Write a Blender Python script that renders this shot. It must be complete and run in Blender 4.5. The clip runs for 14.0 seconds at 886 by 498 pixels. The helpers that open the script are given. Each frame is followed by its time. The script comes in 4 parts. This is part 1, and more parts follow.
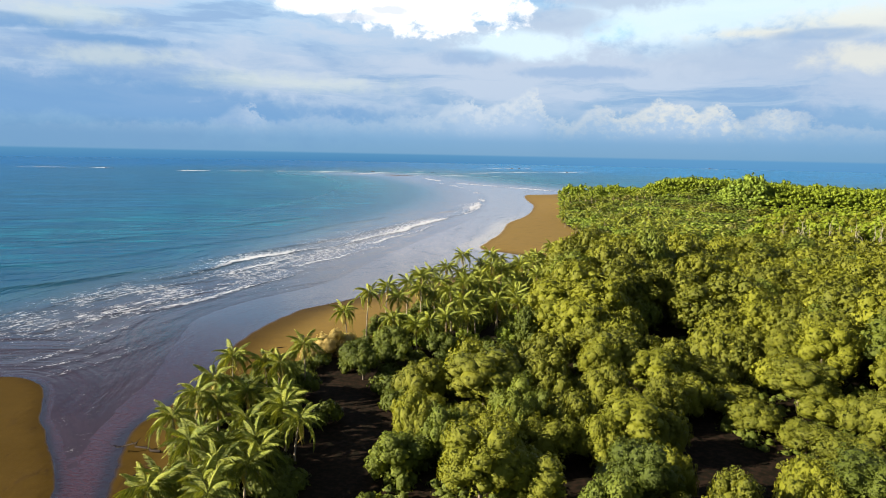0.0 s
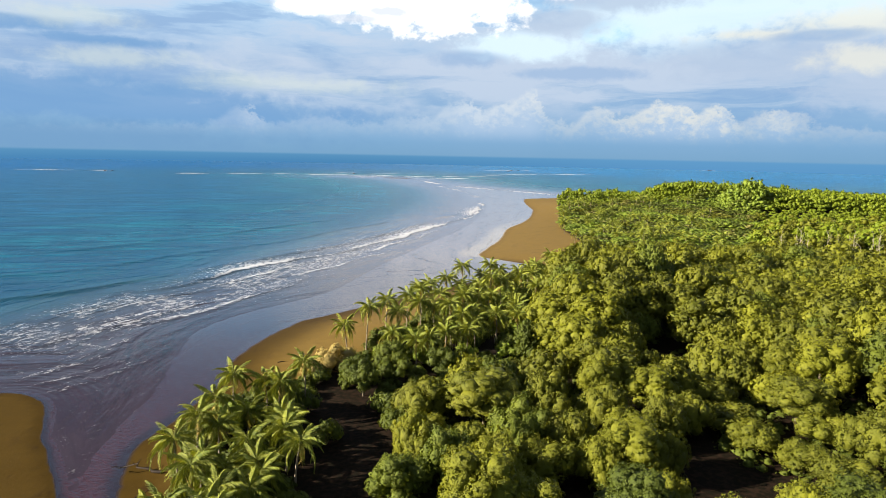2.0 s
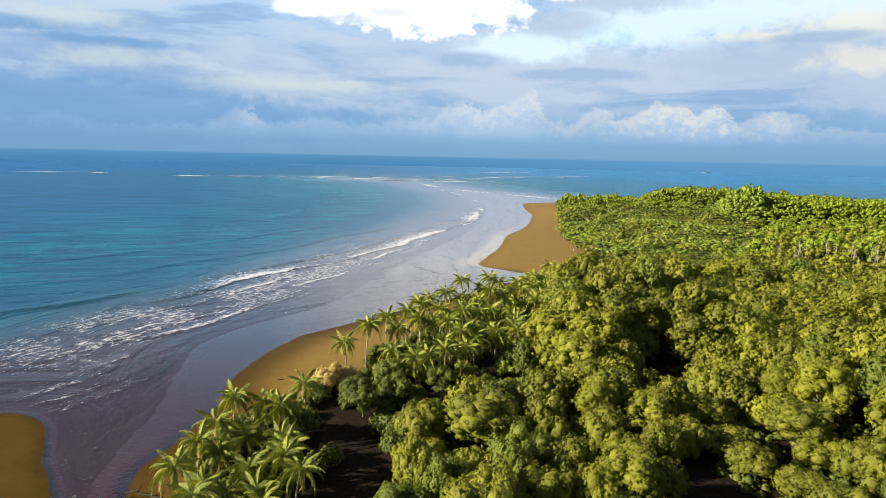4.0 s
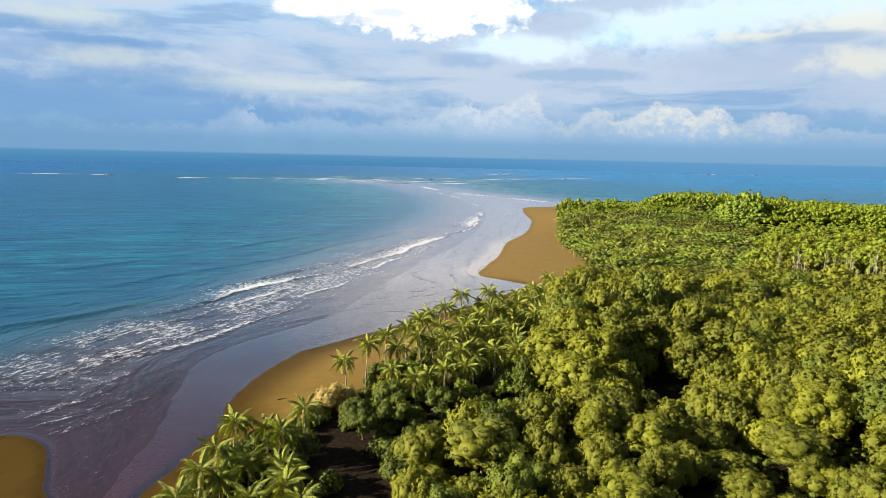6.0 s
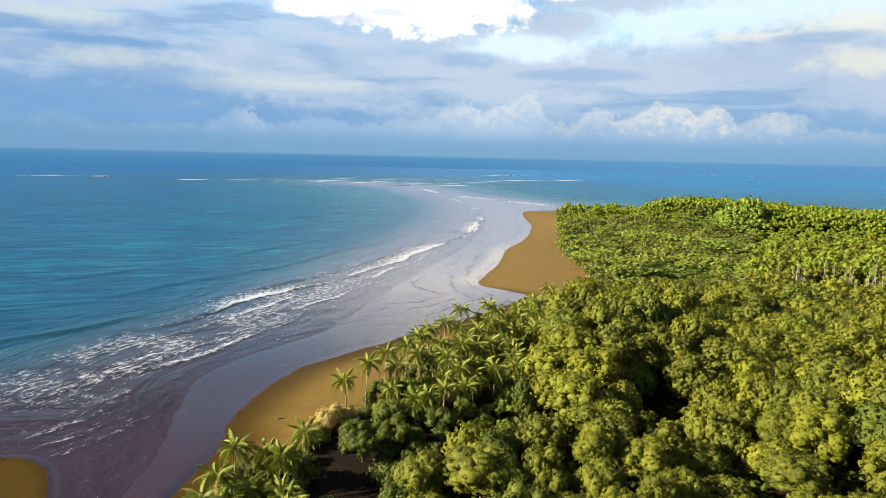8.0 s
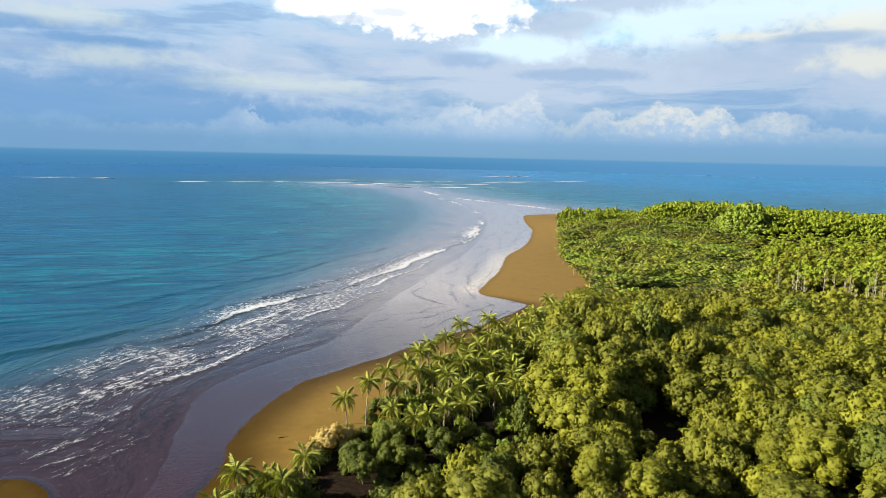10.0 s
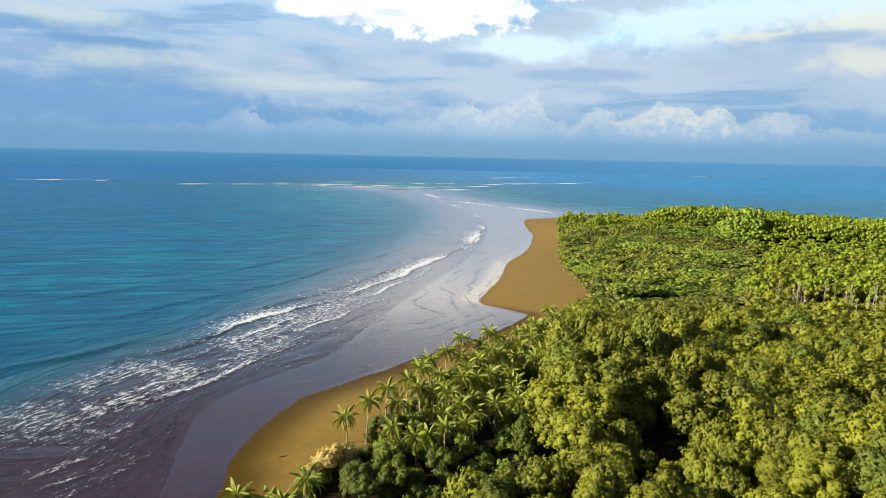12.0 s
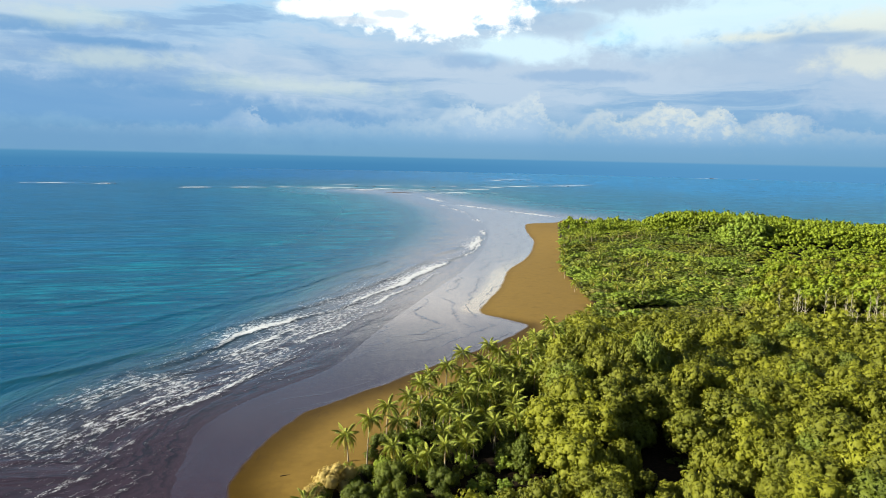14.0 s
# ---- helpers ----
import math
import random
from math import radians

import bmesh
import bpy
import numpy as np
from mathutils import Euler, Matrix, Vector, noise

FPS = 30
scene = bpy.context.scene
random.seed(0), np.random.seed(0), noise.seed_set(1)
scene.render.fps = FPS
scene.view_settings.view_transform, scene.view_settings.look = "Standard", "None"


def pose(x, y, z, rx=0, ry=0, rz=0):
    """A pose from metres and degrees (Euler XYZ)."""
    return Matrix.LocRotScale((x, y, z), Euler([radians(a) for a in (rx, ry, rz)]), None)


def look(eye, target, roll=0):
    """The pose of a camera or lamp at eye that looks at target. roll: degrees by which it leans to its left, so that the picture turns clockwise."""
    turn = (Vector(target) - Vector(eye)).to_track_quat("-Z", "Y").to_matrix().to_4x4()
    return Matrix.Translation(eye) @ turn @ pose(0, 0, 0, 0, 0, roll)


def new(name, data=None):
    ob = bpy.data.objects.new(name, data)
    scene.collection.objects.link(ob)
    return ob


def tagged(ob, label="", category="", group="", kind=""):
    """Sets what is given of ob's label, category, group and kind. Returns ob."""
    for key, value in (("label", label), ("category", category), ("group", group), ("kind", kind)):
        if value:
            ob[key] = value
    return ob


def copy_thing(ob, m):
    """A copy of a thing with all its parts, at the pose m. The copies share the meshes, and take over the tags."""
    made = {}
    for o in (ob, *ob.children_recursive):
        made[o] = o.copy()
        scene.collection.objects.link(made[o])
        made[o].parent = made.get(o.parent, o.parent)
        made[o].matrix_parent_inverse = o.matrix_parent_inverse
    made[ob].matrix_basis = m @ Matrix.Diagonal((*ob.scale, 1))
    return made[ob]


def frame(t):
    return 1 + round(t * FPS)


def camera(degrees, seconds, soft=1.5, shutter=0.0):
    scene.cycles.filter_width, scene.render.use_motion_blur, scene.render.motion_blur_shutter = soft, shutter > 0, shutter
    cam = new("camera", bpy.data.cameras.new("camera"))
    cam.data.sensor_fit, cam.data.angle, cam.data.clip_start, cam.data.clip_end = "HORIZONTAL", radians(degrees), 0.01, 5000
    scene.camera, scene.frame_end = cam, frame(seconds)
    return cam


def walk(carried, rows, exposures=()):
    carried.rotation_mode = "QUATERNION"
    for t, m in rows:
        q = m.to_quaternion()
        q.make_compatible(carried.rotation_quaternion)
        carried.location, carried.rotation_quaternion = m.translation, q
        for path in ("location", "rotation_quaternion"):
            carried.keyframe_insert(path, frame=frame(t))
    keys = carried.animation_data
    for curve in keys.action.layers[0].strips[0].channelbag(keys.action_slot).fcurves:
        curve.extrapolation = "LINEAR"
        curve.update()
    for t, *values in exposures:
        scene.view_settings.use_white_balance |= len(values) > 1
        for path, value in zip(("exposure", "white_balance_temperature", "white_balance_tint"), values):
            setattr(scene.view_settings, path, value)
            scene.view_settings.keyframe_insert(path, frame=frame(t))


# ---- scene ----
# ---------------------------------------------------------------- camera
cam = camera(67.0, 14.0, soft=0.5)
PATH = [
    (0, -0.021, -0.051, 60.000, -0.0026, -8.0007, 1.1228),
    (0.5, -0.062, -0.117, 60.911, -0.0173, -7.9727, 1.0995),
    (1, -0.114, -0.166, 61.888, -0.0343, -7.9446, 1.0910),
    (1.5, -0.173, -0.204, 62.947, -0.0526, -7.9175, 1.0937),
    (2, -0.233, -0.233, 64.093, -0.0710, -7.8922, 1.1043),
    (2.5, -0.291, -0.258, 65.327, -0.0889, -7.8694, 1.1203),
    (3, -0.343, -0.280, 66.643, -0.1056, -7.8493, 1.1395),
    (5.5, -0.491, -0.352, 74.094, -0.1560, -7.7975, 1.2319),
    (6, -0.497, -0.354, 75.672, -0.1579, -7.7961, 1.2440),
    (6.5, -0.497, -0.347, 77.254, -0.1569, -7.7971, 1.2534),
    (7, -0.492, -0.332, 78.830, -0.1532, -7.7999, 1.2601),
    (7.5, -0.484, -0.306, 80.396, -0.1468, -7.8040, 1.2642),
    (8, -0.474, -0.268, 81.946, -0.1379, -7.8090, 1.2663),
    (10.5, -0.428, 0.096, 89.482, -0.0624, -7.8249, 1.2573),
    (11, -0.422, 0.193, 90.966, -0.0425, -7.8221, 1.2539),
    (11.5, -0.415, 0.290, 92.450, -0.0212, -7.8160, 1.2503),
    (12, -0.406, 0.381, 93.935, 0.0013, -7.8062, 1.2462),
    (12.5, -0.391, 0.458, 95.420, 0.0249, -7.7922, 1.2413),
    (13, -0.366, 0.512, 96.898, 0.0498, -7.7738, 1.2349),
    (13.5, -0.327, 0.532, 98.357, 0.0761, -7.7506, 1.2261),
    (14, -0.268, 0.506, 99.778, 0.1040, -7.7227, 1.2135),
]


def eye_row(x, y, z, yaw, pitch, roll):
    a, b = radians(yaw), radians(pitch)
    way = Vector((-math.sin(a) * math.cos(b), math.cos(a) * math.cos(b), math.sin(b)))
    eye = Vector((x, y, z))
    return look(eye, eye + way * 100, roll)


walk(cam, [(t, eye_row(*row)) for t, *row in PATH], exposures=[(0.0, 2.08, 6500, 10), (8.0, 2.09, 6500, 10), (11.0, 2.07, 6440, 8), (14.0, 2.03, 6320, 4)])

# ---------------------------------------------------------------- node helpers
SUN_AZ, SUN_EL = -102.0, 22.5      # degrees from +y to the right, and above the horizon


class Net:
    """Short ways to wire shader nodes."""

    def __init__(self, tree):
        self.tree = tree

    def node(self, kind, **props):
        n = self.tree.nodes.new(kind)
        for k, v in props.items():
            setattr(n, k, v)
        return n

    def put(self, socket, value):
        if isinstance(value, bpy.types.NodeSocket):
            self.tree.links.new(value, socket)
        elif isinstance(value, tuple) and len(value) == 3 and socket.type == "RGBA":
            socket.default_value = (*value, 1)
        else:
            socket.default_value = value

    def math(self, op, a, b=0.0, c=0.0, clamp=False):
        n = self.node("ShaderNodeMath", operation=op, use_clamp=clamp)
        for i, v in enumerate((a, b, c)):
            self.put(n.inputs[i], v)
        return n.outputs[0]

    def step(self, x, lo, hi, out_lo=0.0, out_hi=1.0):
        n = self.node("ShaderNodeMapRange", interpolation_type="SMOOTHSTEP")
        for i, v in enumerate((x, lo, hi, out_lo, out_hi)):
            self.put(n.inputs[i], v)
        return n.outputs[0]

    def mix(self, fac, a, b, blend="MIX"):
        n = self.node("ShaderNodeMix", data_type="RGBA", blend_type=blend)
        self.put(n.inputs[0], fac), self.put(n.inputs[6], a), self.put(n.inputs[7], b)
        return n.outputs[2]

    def noise(self, vec, scale, detail=4.0, rough=0.55, distort=0.0):
        n = self.node("ShaderNodeTexNoise")
        if vec is not None:
            self.put(n.inputs["Vector"], vec)
        for k, v in (("Scale", scale), ("Detail", detail), ("Roughness", rough), ("Distortion", distort)):
            self.put(n.inputs[k], v)
        return n.outputs[0]

    def vec(self, x, y, z=0.0):
        n = self.node("ShaderNodeCombineXYZ")
        for i, v in enumerate((x, y, z)):
            self.put(n.inputs[i], v)
        return n.outputs[0]

    def split(self, v):
        n = self.node("ShaderNodeSeparateXYZ")
        self.put(n.inputs[0], v)
        return n.outputs

    def attr(self, name):
        return self.node("ShaderNodeAttribute", attribute_name=name).outputs["Fac"]

    def ramp(self, fac, stops):
        n = self.node("ShaderNodeValToRGB")
        els = n.color_ramp.elements
        while len(els) < len(stops):
            els.new(0.5)
        for el, (p, col) in zip(els, stops):
            el.position, el.color = p, (*col, 1)
        self.put(n.inputs[0], fac)
        return n.outputs[0]

    def bump(self, height, strength, distance, normal=None):
        n = self.node("ShaderNodeBump")
        self.put(n.inputs["Height"], height)
        self.put(n.inputs["Strength"], strength), self.put(n.inputs["Distance"], distance)
        if normal is not None:
            self.put(n.inputs["Normal"], normal)
        return n.outputs[0]


def material(name):
    m = bpy.data.materials.new(name)
    m.use_nodes = True
    net = Net(m.node_tree)
    return m, net, m.node_tree.nodes["Principled BSDF"]


# ---------------------------------------------------------------- sky and sun
world = bpy.data.worlds.new("sky")
scene.world = world
world.use_nodes = True
w = Net(world.node_tree)
back = world.node_tree.nodes["Background"]
sky = w.node("ShaderNodeTexSky", sky_type="NISHITA", sun_disc=False,
             sun_elevation=radians(SUN_EL), sun_rotation=radians(SUN_AZ), altitude=60.0, air_density=1.0, dust_density=1.5)
way = w.split(w.node("ShaderNodeTexCoord").outputs["Generated"])
az = w.math("MULTIPLY", w.math("ARCTAN2", way[0], way[1]), 57.296)
el = w.math("MULTIPLY", w.math("ARCSINE", way[2]), 57.296)
# clouds are drawn in degrees of azimuth and elevation, squeezed towards the horizon
flat = w.vec(w.math("MULTIPLY", az, 0.10), w.math("MULTIPLY", el, 0.42), 3.7)
fine = w.vec(w.math("MULTIPLY", az, 0.55), w.math("MULTIPLY", el, 0.75), 1.3)
n_flat = w.noise(flat, 1.0, 6.0, 0.55, 0.4)
n_fine = w.noise(fine, 1.0, 7.0, 0.6, 0.2)
n_puff = w.noise(w.vec(w.math("MULTIPLY", az, 0.8), el, 7.1), 1.0, 6.0, 0.62)
wob = w.math("MULTIPLY", w.math("SUBTRACT", n_fine, 0.5), 1.9)


def blob(cx, cy, sx, sy, hard=0.45, ragged=1.0):
    dx = w.math("DIVIDE", w.math("SUBTRACT", az, cx), sx)
    dy = w.math("DIVIDE", w.math("SUBTRACT", el, cy), sy)
    r = w.math("SQRT", w.math("ADD", w.math("MULTIPLY", dx, dx), w.math("MULTIPLY", dy, dy)))
    return w.step(w.math("ADD", r, w.math("MULTIPLY", wob, ragged)), 1.0 + hard, 1.0 - hard)


def layer(under, colour, *masks, strength=1.0):
    m = masks[0]
    for other in masks[1:]:
        m = w.math("MAXIMUM", m, other)
    return w.mix(w.math("MULTIPLY", m, strength), under, colour)


def profile(x, lo, hi, stops):
    """A smooth curve through (x, value) pairs, values from 0 to 10."""
    n = w.node("ShaderNodeValToRGB")
    n.color_ramp.interpolation = "EASE"
    els = n.color_ramp.elements
    while len(els) < len(stops):
        els.new(0.5)
    for el_, (px, val) in zip(els, stops):
        el_.position, el_.color = (px - lo) / (hi - lo), (val / 10, val / 10, val / 10, 1)
    w.put(n.inputs[0], w.math("DIVIDE", w.math("SUBTRACT", x, lo), hi - lo, clamp=True))
    return w.math("MULTIPLY", n.outputs[0], 10.0)


clear = w.mix(1.0, sky.outputs[0], (0.018, 0.022, 0.028), "MULTIPLY")
veil = w.ramp(w.math("DIVIDE", el, 24.0, clamp=True),
              [(0.0, (0.19, 0.38, 0.59)), (0.06, (0.22, 0.42, 0.66)), (0.16, (0.27, 0.46, 0.70)), (0.30, (0.40, 0.55, 0.76)),
               (0.46, (0.48, 0.68, 0.90)), (0.56, (0.40, 0.70, 0.97)), (1.0, (0.22, 0.46, 0.80))])
cover = w.step(el, 21.0, 11.5, 0.02, 0.95)
heaven = w.mix(cover, clear, veil)
# soft sheets: broad warped noise, long across and thin upward
warp = w.math("MULTIPLY", w.math("SUBTRACT", n_flat, 0.5), 3.0)
bands = w.noise(w.vec(w.math("MULTIPLY", az, 0.055), w.math("MULTIPLY", w.math("ADD", el, warp), 0.33), 9.2), 1.0, 7.0, 0.58, 0.3)
heaven = w.mix(w.math("MULTIPLY", w.step(bands, 0.40, 0.58), w.step(el, 2.2, 5.0, 0.0, 0.75)), heaven, (0.58, 0.67, 0.80))
heaven = w.mix(w.math("MULTIPLY", w.step(bands, 0.47, 0.34), w.step(el, 1.5, 4.0, 0.0, 0.65)), heaven, (0.24, 0.40, 0.66))
# the grey bank on one hand and the paler one on the other
heaven = layer(heaven, (0.18, 0.365, 0.64), blob(-30, 4.0, 17, 1.6), blob(-33, 8.8, 5, 0.45), blob(-26, 8.0, 4.5, 0.4), blob(-22, 3.2, 16, 1.0), strength=0.8)
heaven = layer(heaven, (0.68, 0.76, 0.73), blob(-25.5, 6.9, 4.5, 0.6, 0.8, 1.5), blob(-13, 5.6, 6.5, 0.6, 0.8, 1.5), blob(-28, 9.6, 4, 0.6, 0.8, 1.5), strength=0.55)
heaven = layer(heaven, (0.30, 0.68, 1.0), blob(-18, 13.2, 7.5, 1.2, 0.45, 0.6), blob(13.5, 10.2, 2.2, 0.9), strength=0.92)
heaven = layer(heaven, (0.78, 0.96, 1.06), blob(19, 11.4, 10, 2.7), blob(30, 12.8, 7, 3.2), blob(6.5, 9.0, 5, 1.1), strength=0.85)
heaven = layer(heaven, (0.47, 0.58, 0.74), blob(27, 7.7, 9, 1.8), blob(14, 12.6, 5.5, 1.1), blob(9.5, 11.0, 3.6, 1.0), blob(33, 5.5, 6, 1.6), strength=0.8)
heaven = layer(heaven, (0.86, 0.85, 0.74), blob(24, 9.5, 3.6, 0.35, 0.8, 1.5), blob(31, 9.9, 5, 0.8, 0.8, 1.5), blob(32, 7.4, 3.5, 0.8, 0.8, 1.6), strength=0.7)
heaven = layer(heaven, (0.30, 0.46, 0.70), blob(2.0, 8.0, 3.0, 0.6), blob(28.5, 9.2, 3.2, 0.4), blob(11, 6.8, 5, 0.5), strength=0.65)
heaven = layer(heaven, (0.17, 0.34, 0.57), blob(-31, 0.9, 17, 1.1, 0.7), strength=0.75)
# the great white cloud overhead
heaven = layer(heaven, (1.35, 1.32, 1.26), blob(-1.5, 12.6, 8.0, 2.6, 0.22, 0.9), blob(-10.8, 11.7, 2.6, 0.7, 0.4), blob(9, 13.8, 6, 1.0, 0.4))
heaven = layer(heaven, (0.66, 0.74, 0.86), blob(-4.6, 11.5, 1.7, 0.35), blob(-7.5, 10.9, 2.0, 0.3), strength=0.75)
# heaped clouds along the horizon: a ragged skyline of heads over flat hazy feet
ragged = w.math("ADD", w.math("MULTIPLY", w.math("SUBTRACT", n_puff, 0.5), 2.2),
                w.math("MULTIPLY", w.math("SUBTRACT", w.noise(w.vec(w.math("MULTIPLY", az, 2.6), w.math("MULTIPLY", el, 2.8), 4.4), 1.0, 4.0, 0.55), 0.5), 0.8))
lumpy = w.math("ADD", el, ragged)
az2 = w.math("ADD", az, w.math("MULTIPLY", ragged, 0.9))
skyline = profile(az2, -34.0, 34.0, [(-34, 1.5), (-24, 2.1), (-19.5, 2.3), (-16.4, 3.9), (-14.4, 2.4), (-10.5, 3.2), (-6.5, 2.8), (-3.0, 3.3), (-1.2, 3.3), (0.6, 4.5), (2.0, 4.7),
                                     (3.4, 4.0), (5.0, 4.7), (7.3, 5.5), (8.9, 3.6), (10.5, 2.9), (12.3, 4.3), (15.0, 3.7), (17.4, 4.7), (19.3, 4.4), (20.2, 3.8), (21.9, 4.7),
                                     (23.2, 3.2), (25.4, 3.9), (27.0, 3.8), (29.0, 2.8), (34, 2.4)])
depth_ = w.math("SUBTRACT", skyline, lumpy)
puffs = w.step(depth_, -0.15, 0.50)
curl = w.noise(w.vec(w.math("MULTIPLY", az, 1.5), w.math("MULTIPLY", el, 1.9), 12.4), 1.0, 6.0, 0.6, 0.3)
lit = w.step(w.math("ADD", w.math("MULTIPLY", depth_, -0.16), w.math("ADD", w.math("MULTIPLY", n_puff, 0.6), w.math("MULTIPLY", curl, 0.9))), 0.30, 0.78)
warm = w.math("MULTIPLY", w.step(az, 3.0, 14.0), 0.75)
pale = w.mix(warm, (0.66, 0.74, 0.82), (0.90, 0.87, 0.75))
puff_col = w.mix(lit, (0.46, 0.60, 0.78), pale)
puffs = w.math("MULTIPLY", puffs, w.step(el, 1.0, 2.6, 0.05, 0.74))
puffs = w.math("MULTIPLY", puffs, profile(az, -34.0, 34.0, [(-34, 0.15), (-17.5, 0.3), (-15.8, 0.6), (-14, 0.28), (-6, 0.32), (0.0, 0.62), (2, 1.0), (7, 1.0), (9, 0.5), (12, 0.5),
                                                           (15, 0.75), (18, 1.0), (22, 0.95), (24, 0.5), (26, 0.75), (28.5, 0.3), (34, 0.3)]))
heaven = w.mix(puffs, heaven, puff_col)
# far water under the horizon, where the sea sheet ends
deep = w.ramp(w.math("DIVIDE", w.math("MULTIPLY", el, -1.0), 2.0, clamp=True), [(0.0, (0.10, 0.285, 0.50)), (0.30, (0.07, 0.235, 0.455)), (1.0, (0.055, 0.205, 0.42))])
deep = w.mix(w.step(az, -12.0, 26.0, 0.0, 0.7), deep, (0.125, 0.335, 0.60))
heaven = w.mix(w.step(el, 0.12, -0.10), heaven, deep)
world.node_tree.links.new(heaven, back.inputs["Color"])
back.inputs["Strength"].default_value = 0.25

lamp = bpy.data.lights.new("sun", "SUN")
lamp.energy, lamp.angle, lamp.color = 5.0, radians(0.6), (1.0, 0.90, 0.72)
a, e = radians(SUN_AZ), radians(SUN_EL)
new("sun", lamp).matrix_world = look(Vector((math.sin(a) * math.cos(e), math.cos(a) * math.cos(e), math.sin(e))) * 300, (0, 0, 0))

# ---------------------------------------------------------------- materials


def leaf_material(name, low, high, tip, patch=0.12, gloss=0.5, through_light=0.24):
    """Foliage: colour drifts from tree to tree, from clump to clump and from leaf to leaf."""
    m, n, p = material(name)
    geo = n.node("ShaderNodeNewGeometry")
    info = n.node("ShaderNodeObjectInfo")
    wide = n.noise(geo.outputs["Position"], patch, 2.0)
    tone = n.math("ADD", n.math("MULTIPLY", n.step(wide, 0.35, 0.65), 0.55), n.math("MULTIPLY", info.outputs["Random"], 0.45))
    col = n.mix(tone, low, high)
    col = n.mix(n.math("MULTIPLY", n.step(geo.outputs["Random Per Island"], 0.5, 1.0), 0.35), col, tip)
    clump = n.noise(geo.outputs["Position"], 0.7, 3.0, 0.6)
    col = n.mix(n.math("MULTIPLY", n.step(clump, 0.5, 0.72), 0.35), col, low)
    n.put(p.inputs["Base Color"], col)
    n.put(p.inputs["Normal"], n.bump(n.noise(geo.outputs["Position"], 1.9, 4.0, 0.7), 0.9, 0.40))
    p.inputs["Roughness"].default_value = gloss
    p.inputs["Specular IOR Level"].default_value = 0.18
    glow = n.node("ShaderNodeBsdfTranslucent")
    n.put(glow.inputs["Color"], n.mix(1.0, col, (1.25, 1.15, 0.5), "MULTIPLY"))
    both = n.node("ShaderNodeMixShader")
    both.inputs[0].default_value = through_light
    out = m.node_tree.nodes["Material Output"]
    m.node_tree.links.new(p.outputs[0], both.inputs[1])
    m.node_tree.links.new(glow.outputs[0], both.inputs[2])
    m.node_tree.links.new(both.outputs[0], out.inputs[0])
    return m


def bark_material(name, dark, pale, scale=3.0):
    m, n, p = material(name)
    pos = n.node("ShaderNodeTexCoord").outputs["Object"]
    xyz = n.split(pos)
    grain = n.noise(n.vec(xyz[0], xyz[1], n.math("MULTIPLY", xyz[2], 0.3)), scale * 3, 4.0, 0.6)
    blot = n.noise(pos, scale * 0.4, 3.0)
    n.put(p.inputs["Base Color"], n.mix(n.math("MULTIPLY", n.math("ADD", grain, blot), 0.5), dark, pale))
    p.inputs["Roughness"].default_value = 0.85
    p.inputs["Specular IOR Level"].default_value = 0.15
    n.put(p.inputs["Normal"], n.bump(grain, 0.6, 0.05))
    return m


LEAF = leaf_material("foliage_broadleaf", (0.064, 0.073, 0.007), (0.125, 0.130, 0.009), (0.171, 0.171, 0.014))
LEAF_YELLOW = leaf_material("foliage_yellow_green", (0.101, 0.109, 0.008), (0.152, 0.158, 0.010), (0.178, 0.183, 0.014))
LEAF_COOL = leaf_material("foliage_cool_green", (0.062, 0.084, 0.010), (0.110, 0.132, 0.013), (0.149, 0.167, 0.020))
LEAF_FRESH = leaf_material("foliage_fresh_green", (0.093, 0.137, 0.015), (0.160, 0.204, 0.020), (0.200, 0.239, 0.029))
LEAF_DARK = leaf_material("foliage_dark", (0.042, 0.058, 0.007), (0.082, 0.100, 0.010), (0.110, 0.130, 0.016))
LEAF_BRIGHT = leaf_material("foliage_bright", (0.102, 0.137, 0.008), (0.165, 0.200, 0.010), (0.191, 0.223, 0.015), patch=0.05)
LEAF_DRY = leaf_material("foliage_dry", (0.230, 0.175, 0.062), (0.320, 0.245, 0.080), (0.400, 0.330, 0.120))
LEAF_BROWN = leaf_material("foliage_brownish", (0.085, 0.085, 0.022), (0.150, 0.140, 0.034), (0.190, 0.170, 0.045))
FROND = leaf_material("palm_leaf", (0.070, 0.096, 0.010), (0.190, 0.208, 0.022), (0.400, 0.395, 0.066), patch=0.3, gloss=0.45, through_light=0.2)
FROND_OLD = leaf_material("palm_leaf_old", (0.250, 0.190, 0.040), (0.330, 0.250, 0.060), (0.360, 0.300, 0.080), patch=0.3)
BARK = bark_material("bark", (0.060, 0.045, 0.032), (0.170, 0.135, 0.100))
PALM_BARK = bark_material("palm_bark", (0.120, 0.095, 0.070), (0.260, 0.215, 0.160), 2.0)
DEADWOOD = bark_material("dead_wood", (0.15, 0.13, 0.10), (0.30, 0.27, 0.21), 2.0)
DRIFTWOOD = bark_material("driftwood", (0.010, 0.007, 0.006), (0.032, 0.023, 0.017), 2.0)


